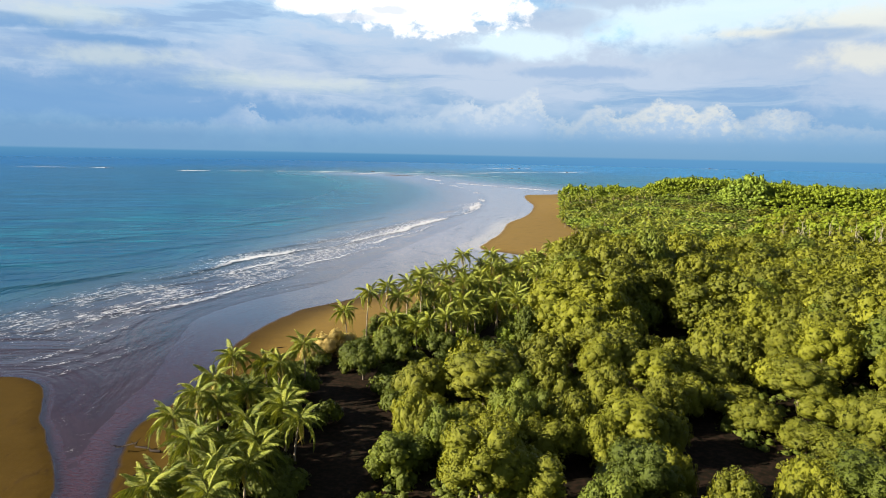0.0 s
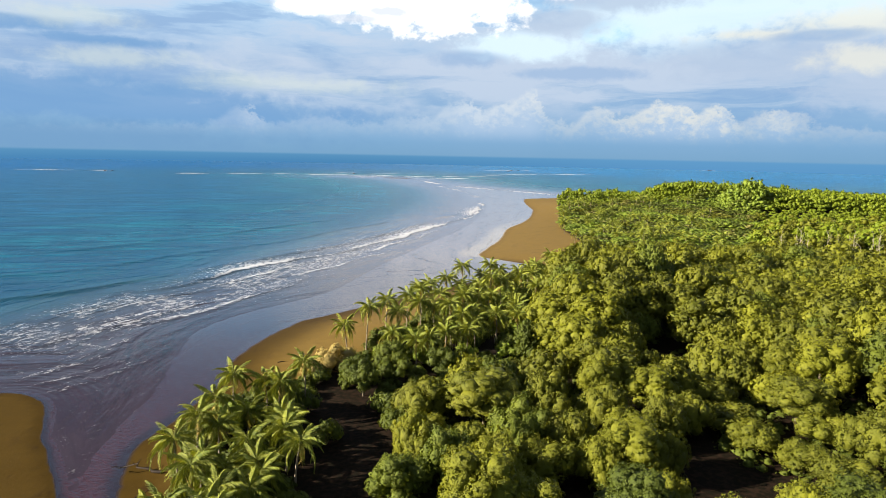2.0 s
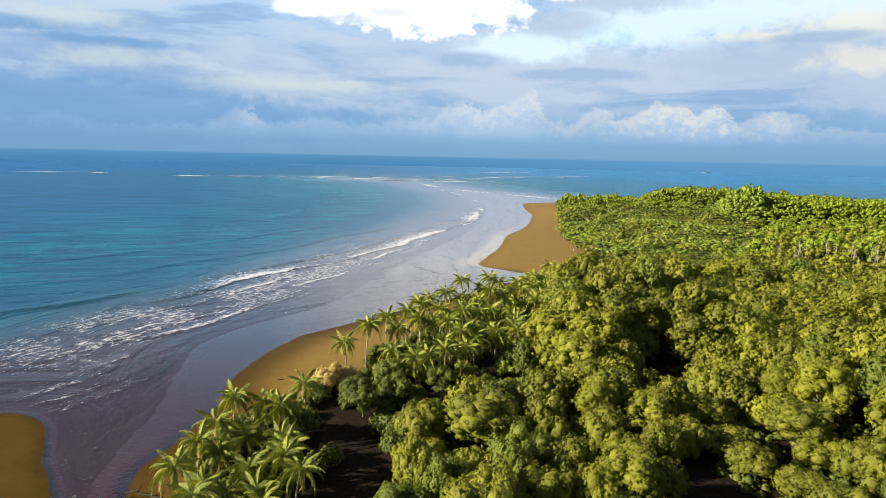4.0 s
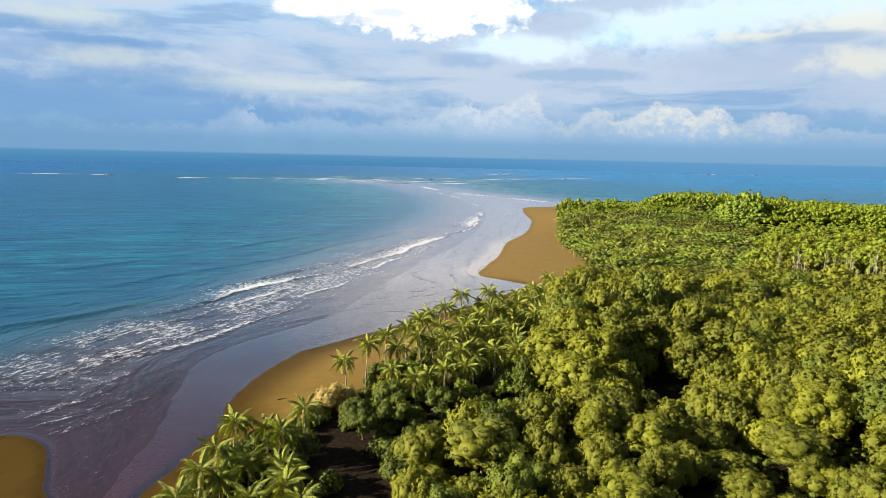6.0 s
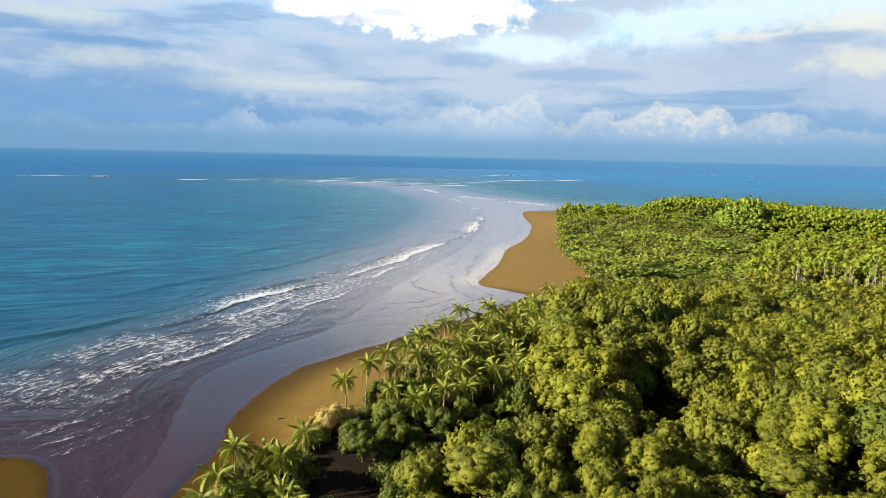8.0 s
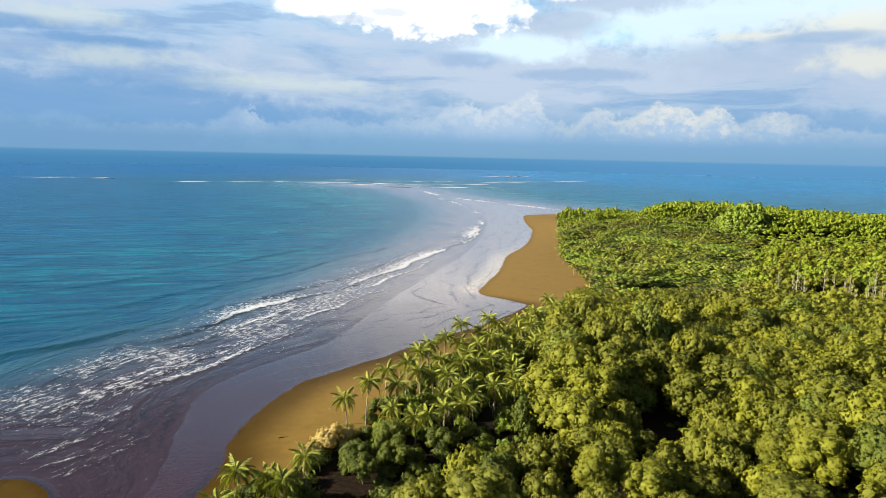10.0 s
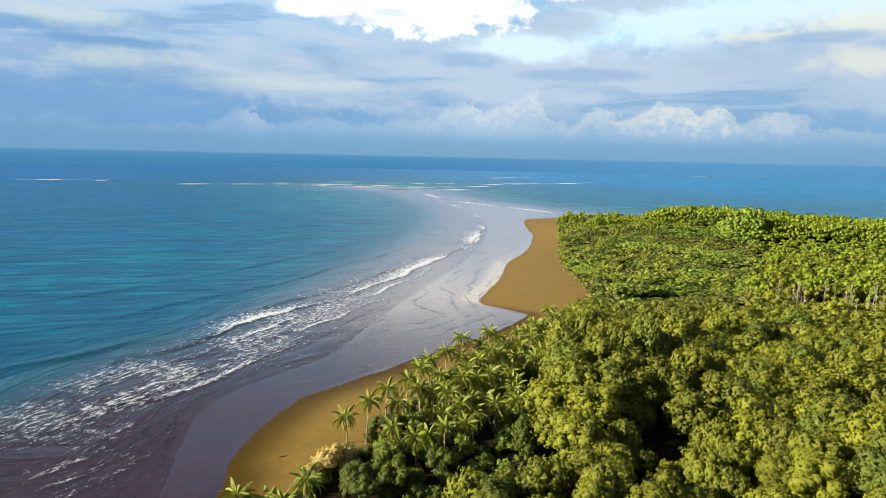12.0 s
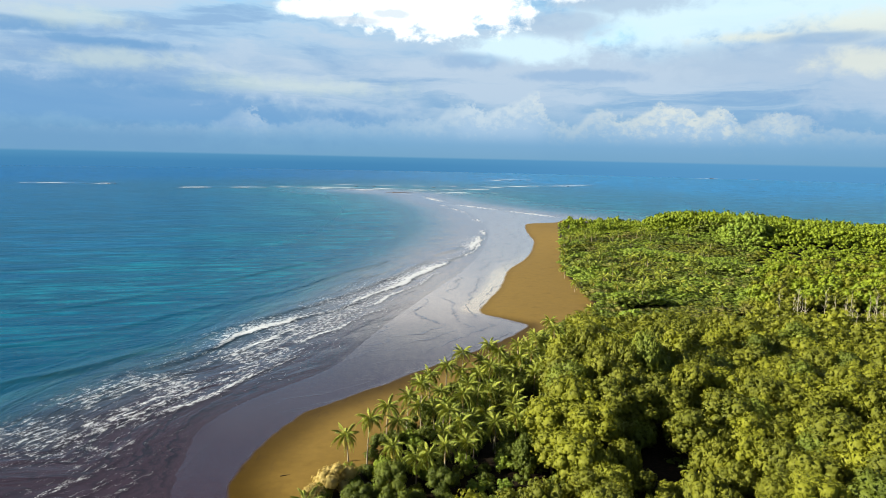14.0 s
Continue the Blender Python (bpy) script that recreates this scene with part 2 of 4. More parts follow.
def sand_material():
    m, n, p = material("beach_sand")
    pos = n.node("ShaderNodeNewGeometry").outputs["Position"]
    xyz = n.split(pos)
    broad = n.noise(pos, 0.045, 6.0, 0.6)
    dryness = n.attr("dryness")
    edge = n.math("ADD", dryness, n.math("MULTIPLY", n.math("SUBTRACT", broad, 0.5), 6.0))
    dry = n.step(edge, -0.9, n.step(xyz[1], 120.0, 320.0, 0.6, 1.4))
    damp = n.step(n.math("ADD", edge, n.step(xyz[1], 370.0, 440.0, 0.0, 14.0)), 2.0, 22.0)
    grain = n.noise(pos, 1.3, 6.0, 0.65)
    speck = n.noise(pos, 0.28, 5.0, 0.6)
    # wet flats: dark volcanic sand on the near beach, sky sheen painted on the spit
    pale_part = n.step(n.math("ADD", xyz[1], n.math("MULTIPLY", n.math("SUBTRACT", broad, 0.5), 120.0)), 330.0, 470.0)
    cream_part = n.math("MULTIPLY", n.step(n.math("ADD", edge, n.math("MULTIPLY", n.math("SUBTRACT", speck, 0.5), 8.0)), -17.0, -7.0),
                        n.math("MULTIPLY", n.step(xyz[1], 418.0, 432.0), n.step(xyz[1], 760.0, 560.0)))
    # blue of the reflected sky is tinted into the dark sand
    dark = n.mix(speck, (0.013, 0.008, 0.017), (0.024, 0.013, 0.022))
    sheen_flat = n.mix(speck, (0.075, 0.063, 0.076), (0.135, 0.115, 0.122))
    sheen_flat = n.mix(cream_part, sheen_flat, (0.220, 0.182, 0.150))
    dark = n.mix(n.step(xyz[1], 215.0, 120.0, 0.0, 0.6), dark, (0.034, 0.010, 0.012))
    rim = n.math("MULTIPLY", n.step(edge, -5.0, -1.2), n.step(xyz[1], 200.0, 150.0, 0.0, 0.8))
    dark = n.mix(rim, dark, (0.005, 0.004, 0.008))
    dark = n.mix(pale_part, dark, sheen_flat)
    mid = n.mix(speck, (0.026, 0.015, 0.002), (0.042, 0.024, 0.003))
    pale = n.mix(speck, (0.086, 0.054, 0.014), (0.142, 0.090, 0.022))
    smear = n.noise(n.vec(xyz[0], n.math("MULTIPLY", n.math("ADD", xyz[1], xyz[0]), 0.35), 0.0), 0.22, 5.0, 0.65, 0.6)
    mid = n.mix(n.math("MULTIPLY", n.step(smear, 0.55, 0.68), 0.6), mid, (0.016, 0.008, 0.003))
    sand = n.mix(damp, mid, pale)
    sand = n.mix(n.math("MULTIPLY", n.step(n.noise(pos, 0.11, 4.0), 0.52, 0.75), 0.35), sand, (0.050, 0.030, 0.006))
    sand = n.mix(n.math("MULTIPLY", n.step(grain, 0.58, 0.72), 0.35), sand, (0.060, 0.038, 0.012))
    col = n.mix(dry, dark, sand)
    # leaf litter, darkened below its own tone to stand for tree shade
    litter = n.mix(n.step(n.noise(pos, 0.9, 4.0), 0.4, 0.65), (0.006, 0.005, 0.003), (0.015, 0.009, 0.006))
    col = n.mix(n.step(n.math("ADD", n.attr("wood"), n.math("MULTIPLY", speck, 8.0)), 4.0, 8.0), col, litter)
    # thin sheets of spent waves lie one over the other, each with a curled lip
    lap = n.math("ADD", dryness, n.math("MULTIPLY", n.math("SUBTRACT", n.noise(pos, 0.013, 5.0, 0.55, 0.8), 0.5), 75.0))
    saw = n.math("FRACT", n.math("DIVIDE", lap, 17.0))
    lip = n.math("MULTIPLY", n.step(saw, 0.0, 0.05), n.step(saw, 0.11, 0.05))
    lip = n.math("MULTIPLY", n.math("MULTIPLY", lip, n.math("SUBTRACT", 1.0, dry)), n.step(n.noise(pos, 0.03, 3.0), 0.38, 0.52))
    col = n.mix(n.math("MULTIPLY", lip, n.step(xyz[1], 300.0, 430.0, 0.25, 0.75)), col, (0.022, 0.015, 0.018))
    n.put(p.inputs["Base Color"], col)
    n.put(p.inputs["Roughness"], n.math("ADD", n.math("MULTIPLY", dry, 0.72), n.math("ADD", 0.06, n.math("MULTIPLY", speck, 0.10))))
    n.put(p.inputs["Specular IOR Level"], n.math("MULTIPLY", n.step(xyz[1], 160.0, 290.0, 0.20, 0.80), n.math("SUBTRACT", 1.0, n.math("MULTIPLY", dry, 0.85))))
    rills = n.noise(n.vec(xyz[0], n.math("MULTIPLY", xyz[1], 0.25), 0.0), 0.5, 3.0, 0.5, 1.0)
    rough = n.math("ADD", grain, n.math("MULTIPLY", rills, 0.6))
    ripple = n.noise(n.vec(n.math("MULTIPLY", xyz[0], 0.45), n.math("ADD", xyz[1], n.math("MULTIPLY", xyz[0], 0.4)), 0.0), 1.5, 4.0, 0.6, 0.8)
    rippled = n.math("MULTIPLY", n.math("SUBTRACT", 1.0, dry), n.step(xyz[1], 240.0, 150.0, 0.06, 0.75))
    nor = n.bump(ripple, rippled, 0.55)
    nor = n.bump(rough, n.math("ADD", 0.06, n.math("MULTIPLY", dry, 0.35)), 0.12, nor)
    n.put(p.inputs["Normal"], n.bump(lip, n.step(xyz[1], 300.0, 430.0, 0.15, 0.6), 0.25, nor))
    return m


def sea_material():
    m, n, p = material("sea_water")
    pos = n.node("ShaderNodeNewGeometry").outputs["Position"]
    xyz = n.split(pos)
    off = n.attr("offshore")
    drift = n.math("MULTIPLY", n.math("SUBTRACT", n.noise(pos, 0.012, 4.0, 0.55, 0.5), 0.5), 60.0)
    o = n.math("ADD", off, drift)
    # far shoals carry on the flats' painted sky sheen
    sheen_part = n.step(n.math("ADD", xyz[1], drift), 300.0, 520.0)
    shoal = n.mix(sheen_part, (0.020, 0.012, 0.020), (0.080, 0.068, 0.082))
    col = n.mix(n.step(o, 30.0, 125.0), shoal, (0.012, 0.060, 0.080))
    green = n.mix(n.step(xyz[1], 280.0, 520.0), (0.0, 0.062, 0.118), (0.004, 0.112, 0.165))
    beyond = n.step(xyz[1], 850.0, 1300.0)
    green = n.mix(beyond, green, (0.012, 0.160, 0.215))
    col = n.mix(n.step(o, 50.0, 170.0), col, green)
    col = n.mix(n.step(o, 200.0, 520.0), col, n.mix(n.math("MULTIPLY", beyond, n.step(xyz[0], -600.0, 100.0)), (0.0, 0.088, 0.195), (0.004, 0.150, 0.285)))
    # brighter towards +x: the reflected sky is put into the colour
    far_blue = n.mix(n.step(xyz[0], 700.0, -900.0), (0.008, 0.180, 0.450), (0.0, 0.092, 0.300))
    col = n.mix(n.step(o, 480.0, 1350.0), col, far_blue)
    # streaks and small waves' light and shade, painted across the view of the shore
    streak = n.noise(n.vec(n.math("MULTIPLY", xyz[0], 0.30), xyz[1], 0.0), 0.010, 6.0, 0.65)
    col = n.mix(n.math("MULTIPLY", n.step(streak, 0.42, 0.66), n.step(off, 30.0, 150.0, 0.0, 0.35)), col, (0.0, 0.056, 0.140))
    slant = n.math("ADD", xyz[1], n.math("MULTIPLY", xyz[0], -0.28))
    shoreward = n.math("ADD", n.math("MULTIPLY", xyz[0], 0.43), n.math("MULTIPLY", xyz[1], 0.90))
    open_water = n.step(off, 70.0, 170.0)

    def waves(long_scale, scale, detail, rough, distort, seed):
        far = n.noise(n.vec(n.math("MULTIPLY", xyz[0], long_scale), slant, seed), scale, detail, rough, distort)
        near_ = n.noise(n.vec(n.math("MULTIPLY", shoreward, long_scale), off, seed), scale, detail, rough, distort)
        return n.math("ADD", n.math("MULTIPLY", far, open_water), n.math("MULTIPLY", near_, n.math("SUBTRACT", 1.0, open_water)))

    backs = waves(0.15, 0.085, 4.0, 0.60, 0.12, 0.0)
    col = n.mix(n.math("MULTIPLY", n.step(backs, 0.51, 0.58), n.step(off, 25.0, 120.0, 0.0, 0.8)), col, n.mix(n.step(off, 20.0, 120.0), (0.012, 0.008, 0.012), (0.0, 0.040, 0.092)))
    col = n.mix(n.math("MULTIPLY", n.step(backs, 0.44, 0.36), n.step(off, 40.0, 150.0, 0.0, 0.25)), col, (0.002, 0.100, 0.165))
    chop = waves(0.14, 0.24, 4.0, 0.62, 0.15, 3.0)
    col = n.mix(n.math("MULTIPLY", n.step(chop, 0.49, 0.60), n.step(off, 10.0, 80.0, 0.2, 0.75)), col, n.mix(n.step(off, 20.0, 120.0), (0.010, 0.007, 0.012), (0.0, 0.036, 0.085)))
    # wave fronts darkened in the colour as the shaded side
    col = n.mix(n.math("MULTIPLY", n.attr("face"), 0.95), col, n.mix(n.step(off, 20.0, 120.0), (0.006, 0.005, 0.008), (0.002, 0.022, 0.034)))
    # thin lines of wave backs, their shade painted dark
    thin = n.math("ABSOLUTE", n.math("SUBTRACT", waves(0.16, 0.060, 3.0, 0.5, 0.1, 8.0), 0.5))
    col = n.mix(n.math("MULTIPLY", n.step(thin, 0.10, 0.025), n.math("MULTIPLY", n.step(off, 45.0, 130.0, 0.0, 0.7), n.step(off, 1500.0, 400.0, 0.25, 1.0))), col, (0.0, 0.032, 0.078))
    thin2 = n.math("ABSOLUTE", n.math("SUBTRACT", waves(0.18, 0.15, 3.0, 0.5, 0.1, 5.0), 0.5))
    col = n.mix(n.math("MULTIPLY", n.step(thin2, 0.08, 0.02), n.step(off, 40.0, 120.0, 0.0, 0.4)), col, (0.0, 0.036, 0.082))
    # long low swells far out, their shade put into the colour
    bands = n.noise(n.vec(n.math("MULTIPLY", xyz[0], 0.10), slant, 6.0), 0.030, 5.0, 0.68, 0.3)
    col = n.mix(n.math("MULTIPLY", n.step(bands, 0.50, 0.60), n.step(off, 80.0, 400.0, 0.0, 0.45)), col, (0.0, 0.058, 0.160))
    # wavelets running up the shallows: a painted shaded face and a thin broken crest
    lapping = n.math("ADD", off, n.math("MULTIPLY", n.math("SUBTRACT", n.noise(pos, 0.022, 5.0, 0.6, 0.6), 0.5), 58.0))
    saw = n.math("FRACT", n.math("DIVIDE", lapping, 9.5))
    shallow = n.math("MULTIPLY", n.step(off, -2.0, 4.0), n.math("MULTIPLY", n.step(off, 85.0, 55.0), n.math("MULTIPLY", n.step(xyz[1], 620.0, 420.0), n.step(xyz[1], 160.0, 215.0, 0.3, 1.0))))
    some = n.math("MULTIPLY", n.step(n.noise(pos, 0.045, 4.0, 0.6), 0.45, 0.58), shallow)
    wavelet = n.math("MULTIPLY", some, n.math("MULTIPLY", n.step(saw, 0.50, 0.54), n.step(saw, 0.62, 0.54)))
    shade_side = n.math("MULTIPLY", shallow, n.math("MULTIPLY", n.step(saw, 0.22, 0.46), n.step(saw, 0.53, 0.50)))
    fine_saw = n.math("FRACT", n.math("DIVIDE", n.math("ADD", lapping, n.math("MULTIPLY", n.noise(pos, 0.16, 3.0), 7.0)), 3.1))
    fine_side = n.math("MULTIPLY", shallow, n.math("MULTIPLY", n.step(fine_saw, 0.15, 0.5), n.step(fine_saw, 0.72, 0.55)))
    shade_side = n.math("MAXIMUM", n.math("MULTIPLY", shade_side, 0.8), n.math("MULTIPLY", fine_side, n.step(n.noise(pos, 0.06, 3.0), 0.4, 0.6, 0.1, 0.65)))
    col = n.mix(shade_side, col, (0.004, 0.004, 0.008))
    drifted = n.math("MULTIPLY", n.math("MULTIPLY", n.math("MULTIPLY", shallow, n.step(off, 8.0, 34.0)), n.step(n.noise(pos, 0.03, 4.0, 0.6, 0.5), 0.36, 0.54)), n.step(xyz[1], 185.0, 240.0, 0.12, 0.47))
    # foam
    seaward = n.math("ADD", n.math("MULTIPLY", xyz[0], -0.92), n.math("MULTIPLY", xyz[1], 0.39))
    lace = n.noise(n.vec(n.math("MULTIPLY", shoreward, 0.45), seaward, 2.0), 0.55, 5.0, 0.68, 0.3)
    lace2 = n.noise(pos, 1.7, 3.0, 0.7)
    grainy = n.math("ADD", n.math("MULTIPLY", lace, 0.62), n.math("MULTIPLY", lace2, 0.38))
    spread = n.math("MAXIMUM", n.math("MAXIMUM", n.attr("foam"), drifted), n.math("MULTIPLY", wavelet, 0.35))
    foam = n.math("MULTIPLY", n.step(n.math("ADD", spread, n.step(grainy, 0.32, 0.68)), 0.82, 1.42), 0.80)
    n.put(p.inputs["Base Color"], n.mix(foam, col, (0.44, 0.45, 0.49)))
    n.put(p.inputs["Roughness"], n.math("ADD", n.step(off, 20.0, 300.0, 0.10, 0.30), n.math("MULTIPLY", foam, 0.6)))
    p.inputs["IOR"].default_value = 1.33
    n.put(p.inputs["Specular IOR Level"], n.math("MULTIPLY", n.math("SUBTRACT", n.step(off, 20.0, 110.0, n.step(xyz[1], 170.0, 320.0, 0.26, 0.60), 0.040), n.step(off, 300.0, 1500.0, 0.0, 0.022)), n.math("SUBTRACT", 1.0, n.math("MULTIPLY", n.attr("face"), 0.8))))
    long = waves(0.3, 0.09, 3.0, 0.5, 0.6, 0.0)
    short = waves(0.4, 0.75, 4.0, 0.6, 0.4, 0.0)
    calm = n.step(off, 0.0, 50.0, 0.35, 1.0)
    nor = n.bump(long, n.math("MULTIPLY", calm, 0.9), 1.6)
    nor = n.bump(short, n.math("MULTIPLY", calm, 0.8), 0.26, nor)
    n.put(p.inputs["Normal"], nor)
    return m


SAND = sand_material()
SEA = sea_material()
ROCK = bark_material("wet_rock", (0.020, 0.016, 0.014), (0.075, 0.055, 0.045), 0.5)

# ---------------------------------------------------------------- the lie of the land
DRY_EDGE = [(-30, -500), (-44, -100), (-50, 60), (-57, 109), (-65, 135), (-61, 170), (-64, 197), (-61, 224), (-53, 250), (-38, 270),
            (-21, 291), (2, 322), (22, 346), (50, 392), (46, 405), (25, 428), (30, 463), (44, 516), (58, 598), (87, 690), (109, 811), (113, 900), (118, 978),
            (131, 1049), (180, 1082), (215, 1128), (330, 1000), (450, 955), (620, 930), (1600, 900), (1600, -500)]
WATER_EDGE = [(-38, -500), (-54, -100), (-61, 60), (-67, 109), (-74, 138), (-77, 171), (-84, 205), (-88, 235), (-80, 262), (-66, 285),
              (-52, 312), (-42, 361), (-30, 415), (-11, 489), (23, 626), (50, 801), (62, 1009), (36, 1313), (-38, 1591), (-104, 1815),
              (-250, 1960), (-200, 1990), (-90, 1860), (-72, 1772), (2, 1503), (83, 1356), (168, 1227), (215, 1160), (340, 1016),
              (455, 970), (620, 945), (1620, 915), (1620, -500)]
BAR_EDGE = [(-62, 85), (-67, 108), (-73, 119), (-83, 134), (-89, 141), (-93, 149), (-99, 160), (-107, 167), (-118, 168), (-150, 158), (-210, 120), (-230, 40), (-120, 30)]


def rounded(pts, closed=True, steps=5):
    """A smooth line through the given corners (Catmull-Rom)."""
    p = np.array(pts, float)
    n = len(p)
    out = []
    for i in range(n if closed else n - 1):
        if closed:
            a, b, c, d = p[(i - 1) % n], p[i], p[(i + 1) % n], p[(i + 2) % n]
        else:
            a, b, c, d = p[max(i - 1, 0)], p[i], p[i + 1], p[min(i + 2, n - 1)]
        for k in range(steps):
            t = k / steps
            out.append(0.5 * (2 * b + (c - a) * t + (2 * a - 5 * b + 4 * c - d) * t * t + (3 * b - a - 3 * c + d) * t ** 3))
    if not closed:
        out.append(p[-1])
    return np.array(out)


def nearest(x, y, line, closed):
    """Distance to a line, the way along it, and whether each place lies on its left side."""
    q = np.vstack([line, line[:1]]) if closed else line
    best = np.full(x.shape, 1e18)
    along = np.zeros(x.shape)
    side = np.zeros(x.shape)
    run = 0.0
    for (ax, ay), (bx, by) in zip(q[:-1], q[1:]):
        dx, dy = bx - ax, by - ay
        ll = dx * dx + dy * dy + 1e-12
        t = np.clip(((x - ax) * dx + (y - ay) * dy) / ll, 0, 1)
        ex, ey = x - ax - t * dx, y - ay - t * dy
        d = ex * ex + ey * ey
        m = d < best
        best = np.where(m, d, best)
        along = np.where(m, run + t * math.sqrt(ll), along)
        side = np.where(m, np.sign(dx * ey - dy * ex), side)
        run += math.sqrt(ll)
    return np.sqrt(best), along, side


def inside(x, y, line):
    q = np.vstack([line, line[:1]])
    hit = np.zeros(x.shape, bool)
    for (ax, ay), (bx, by) in zip(q[:-1], q[1:]):
        if ay != by:
            hit ^= ((ay > y) != (by > y)) & (x < (bx - ax) * (y - ay) / (by - ay) + ax)
    return hit


DRY, WATER, BAR = rounded(DRY_EDGE), rounded(WATER_EDGE), rounded(BAR_EDGE)


def signed(x, y, line):
    d = nearest(x, y, line, True)[0]
    return np.where(inside(x, y, line), d, -d)


def wave_noise(x, y, size, seed=0.0):
    """Cheap smooth variation between -1 and 1."""
    u, v = x / size + seed, y / size - seed * 1.7
    return (np.sin(u * 1.3 + 1.7 * np.sin(v * 0.9 + seed)) + np.sin(v * 1.7 + 1.3 * np.sin(u * 1.1)) + np.sin((u + v) * 0.8 + seed * 3)) / 3


def land(x, y):
    """Height of the ground, dryness, and distance offshore."""
    x, y = np.asarray(x, float), np.asarray(y, float)
    bar = signed(x, y, BAR)
    dry = np.maximum(signed(x, y, DRY), np.minimum(bar * 2.5, 6.0))
    shore = np.maximum(signed(x, y, WATER), bar + 2.5)
    flat = 0.32 * shore / np.maximum(shore - np.minimum(dry, 0), 0.01)
    hill = 14.0 * np.exp(-(((x - 330) / 170) ** 2 + ((y - 830) / 110) ** 2)) + 3.0 * np.exp(-(((x - 560) / 260) ** 2 + ((y - 760) / 120) ** 2))
    inland = 0.32 + 2.3 * (1 - np.exp(-np.maximum(dry, 0) / 30.0)) + hill * np.clip(dry / 60, 0, 1)
    z = np.where(dry > 0, inland, np.where(shore > 0, flat, np.maximum(-0.05 + 0.035 * shore, -5.0)))
    z = np.where((bar > 0), 0.32 + np.minimum(0.03 * bar, 0.5), z)
    return z, dry, -shore


def ground_z(x, y):
    return float(land(np.array([x]), np.array([y]))[0][0])


def mesh_of(name, verts, faces, mat, smooth=False):
    """One mesh from arrays: faces is a list of arrays, each with one number of corners."""
    me = bpy.data.meshes.new(name)
    faces = [np.asarray(f, np.int32) for f in (faces if isinstance(faces, list) else [faces]) if len(f)]
    verts = np.asarray(verts, np.float32)
    me.vertices.add(len(verts))
    me.vertices.foreach_set("co", verts.ravel())
    sizes = np.concatenate([np.full(len(f), f.shape[1], np.int32) for f in faces])
    idx = np.concatenate([f.ravel() for f in faces])
    me.loops.add(len(idx))
    me.loops.foreach_set("vertex_index", idx)
    me.polygons.add(len(sizes))
    me.polygons.foreach_set("loop_start", np.concatenate([[0], np.cumsum(sizes)[:-1]]).astype(np.int32))
    me.polygons.foreach_set("loop_total", sizes)
    me.polygons.foreach_set("use_smooth", np.full(len(sizes), smooth, bool))
    me.materials.append(mat)
    me.update(calc_edges=True)
    return me


def put_attr(me, name, values):
    me.attributes.new(name, "FLOAT", "POINT").data.foreach_set("value", np.asarray(values, np.float32))


def grid_faces(rows, cols, keep=None):
    i = np.arange(rows - 1)[:, None] * cols + np.arange(cols - 1)[None, :]
    f = np.stack([i, i + 1, i + cols + 1, i + cols], -1).reshape(-1, 4)
    return f if keep is None else f[keep.ravel()]


def stretched(*runs):
    """Rising numbers: runs of (start, end, step)."""
    out = []
    for a, b, s in runs:
        out.extend(np.arange(a, b, s))
    out.append(runs[-1][1])
    return np.array(out)


# ground sheet, finest along the beach
gx = stretched((-3300, -1000, 700), (-1000, -260, 60), (-260, -140, 8), (-140, 110, 2.5), (110, 320, 10), (320, 1700, 60), (1700, 3300, 400))
gy = stretched((-3300, -500, 700), (-500, 40, 45), (40, 440, 2.5), (440, 1150, 8), (1150, 2100, 24), (2100, 3300, 300))
GX, GY = np.meshgrid(gx, gy)
gz, gdry, goff = land(GX.ravel(), GY.ravel())
gz = gz + np.where(gdry > 3, 0.10 * wave_noise(GX.ravel(), GY.ravel(), 9.0) + 0.25 * np.clip(gdry / 40, 0, 1) * wave_noise(GX.ravel(), GY.ravel(), 31.0, 2.0), 0)
ground_mesh = mesh_of("ground", np.stack([GX.ravel(), GY.ravel(), gz], -1), grid_faces(len(gy), len(gx)), SAND, True)

# edge of the woods, along the landward side of the beach
WOOD_EDGE = [(-16, -500), (-28, -100), (-38, 60), (-47, 100), (-52, 125), (-50, 158), (-37, 182), (-24, 205), (-14, 226), (2, 268), (28, 310), (62, 372),
             (84, 402), (99, 428), (103, 520), (106, 604), (135, 790), (168, 1000), (190, 1060), (212, 1108), (330, 985), (450, 940), (620, 915), (1580, 885), (1580, -500)]
WOOD = rounded(WOOD_EDGE)
# edge of the high trees; between the two stand palms and scrub
BROAD_EDGE = [(-10, -500), (-12, 60), (-11, 115), (-6, 145), (7, 168), (23, 200), (37, 238), (49, 278), (68, 340), (84, 380),
              (95, 410), (102, 440), (105, 520), (108, 604), (137, 790), (170, 1000), (192, 1060), (212, 1100), (330, 980), (450, 935), (620, 910), (1580, 880), (1580, -500)]
BROAD = rounded(BROAD_EDGE)
put_attr(ground_mesh, "dryness", gdry)
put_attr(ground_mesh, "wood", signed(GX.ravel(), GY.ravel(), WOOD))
tagged(new("ground", ground_mesh), "brown sand beach with dark wet flats and leaf litter darkened for shade", "ground", kind="structure")

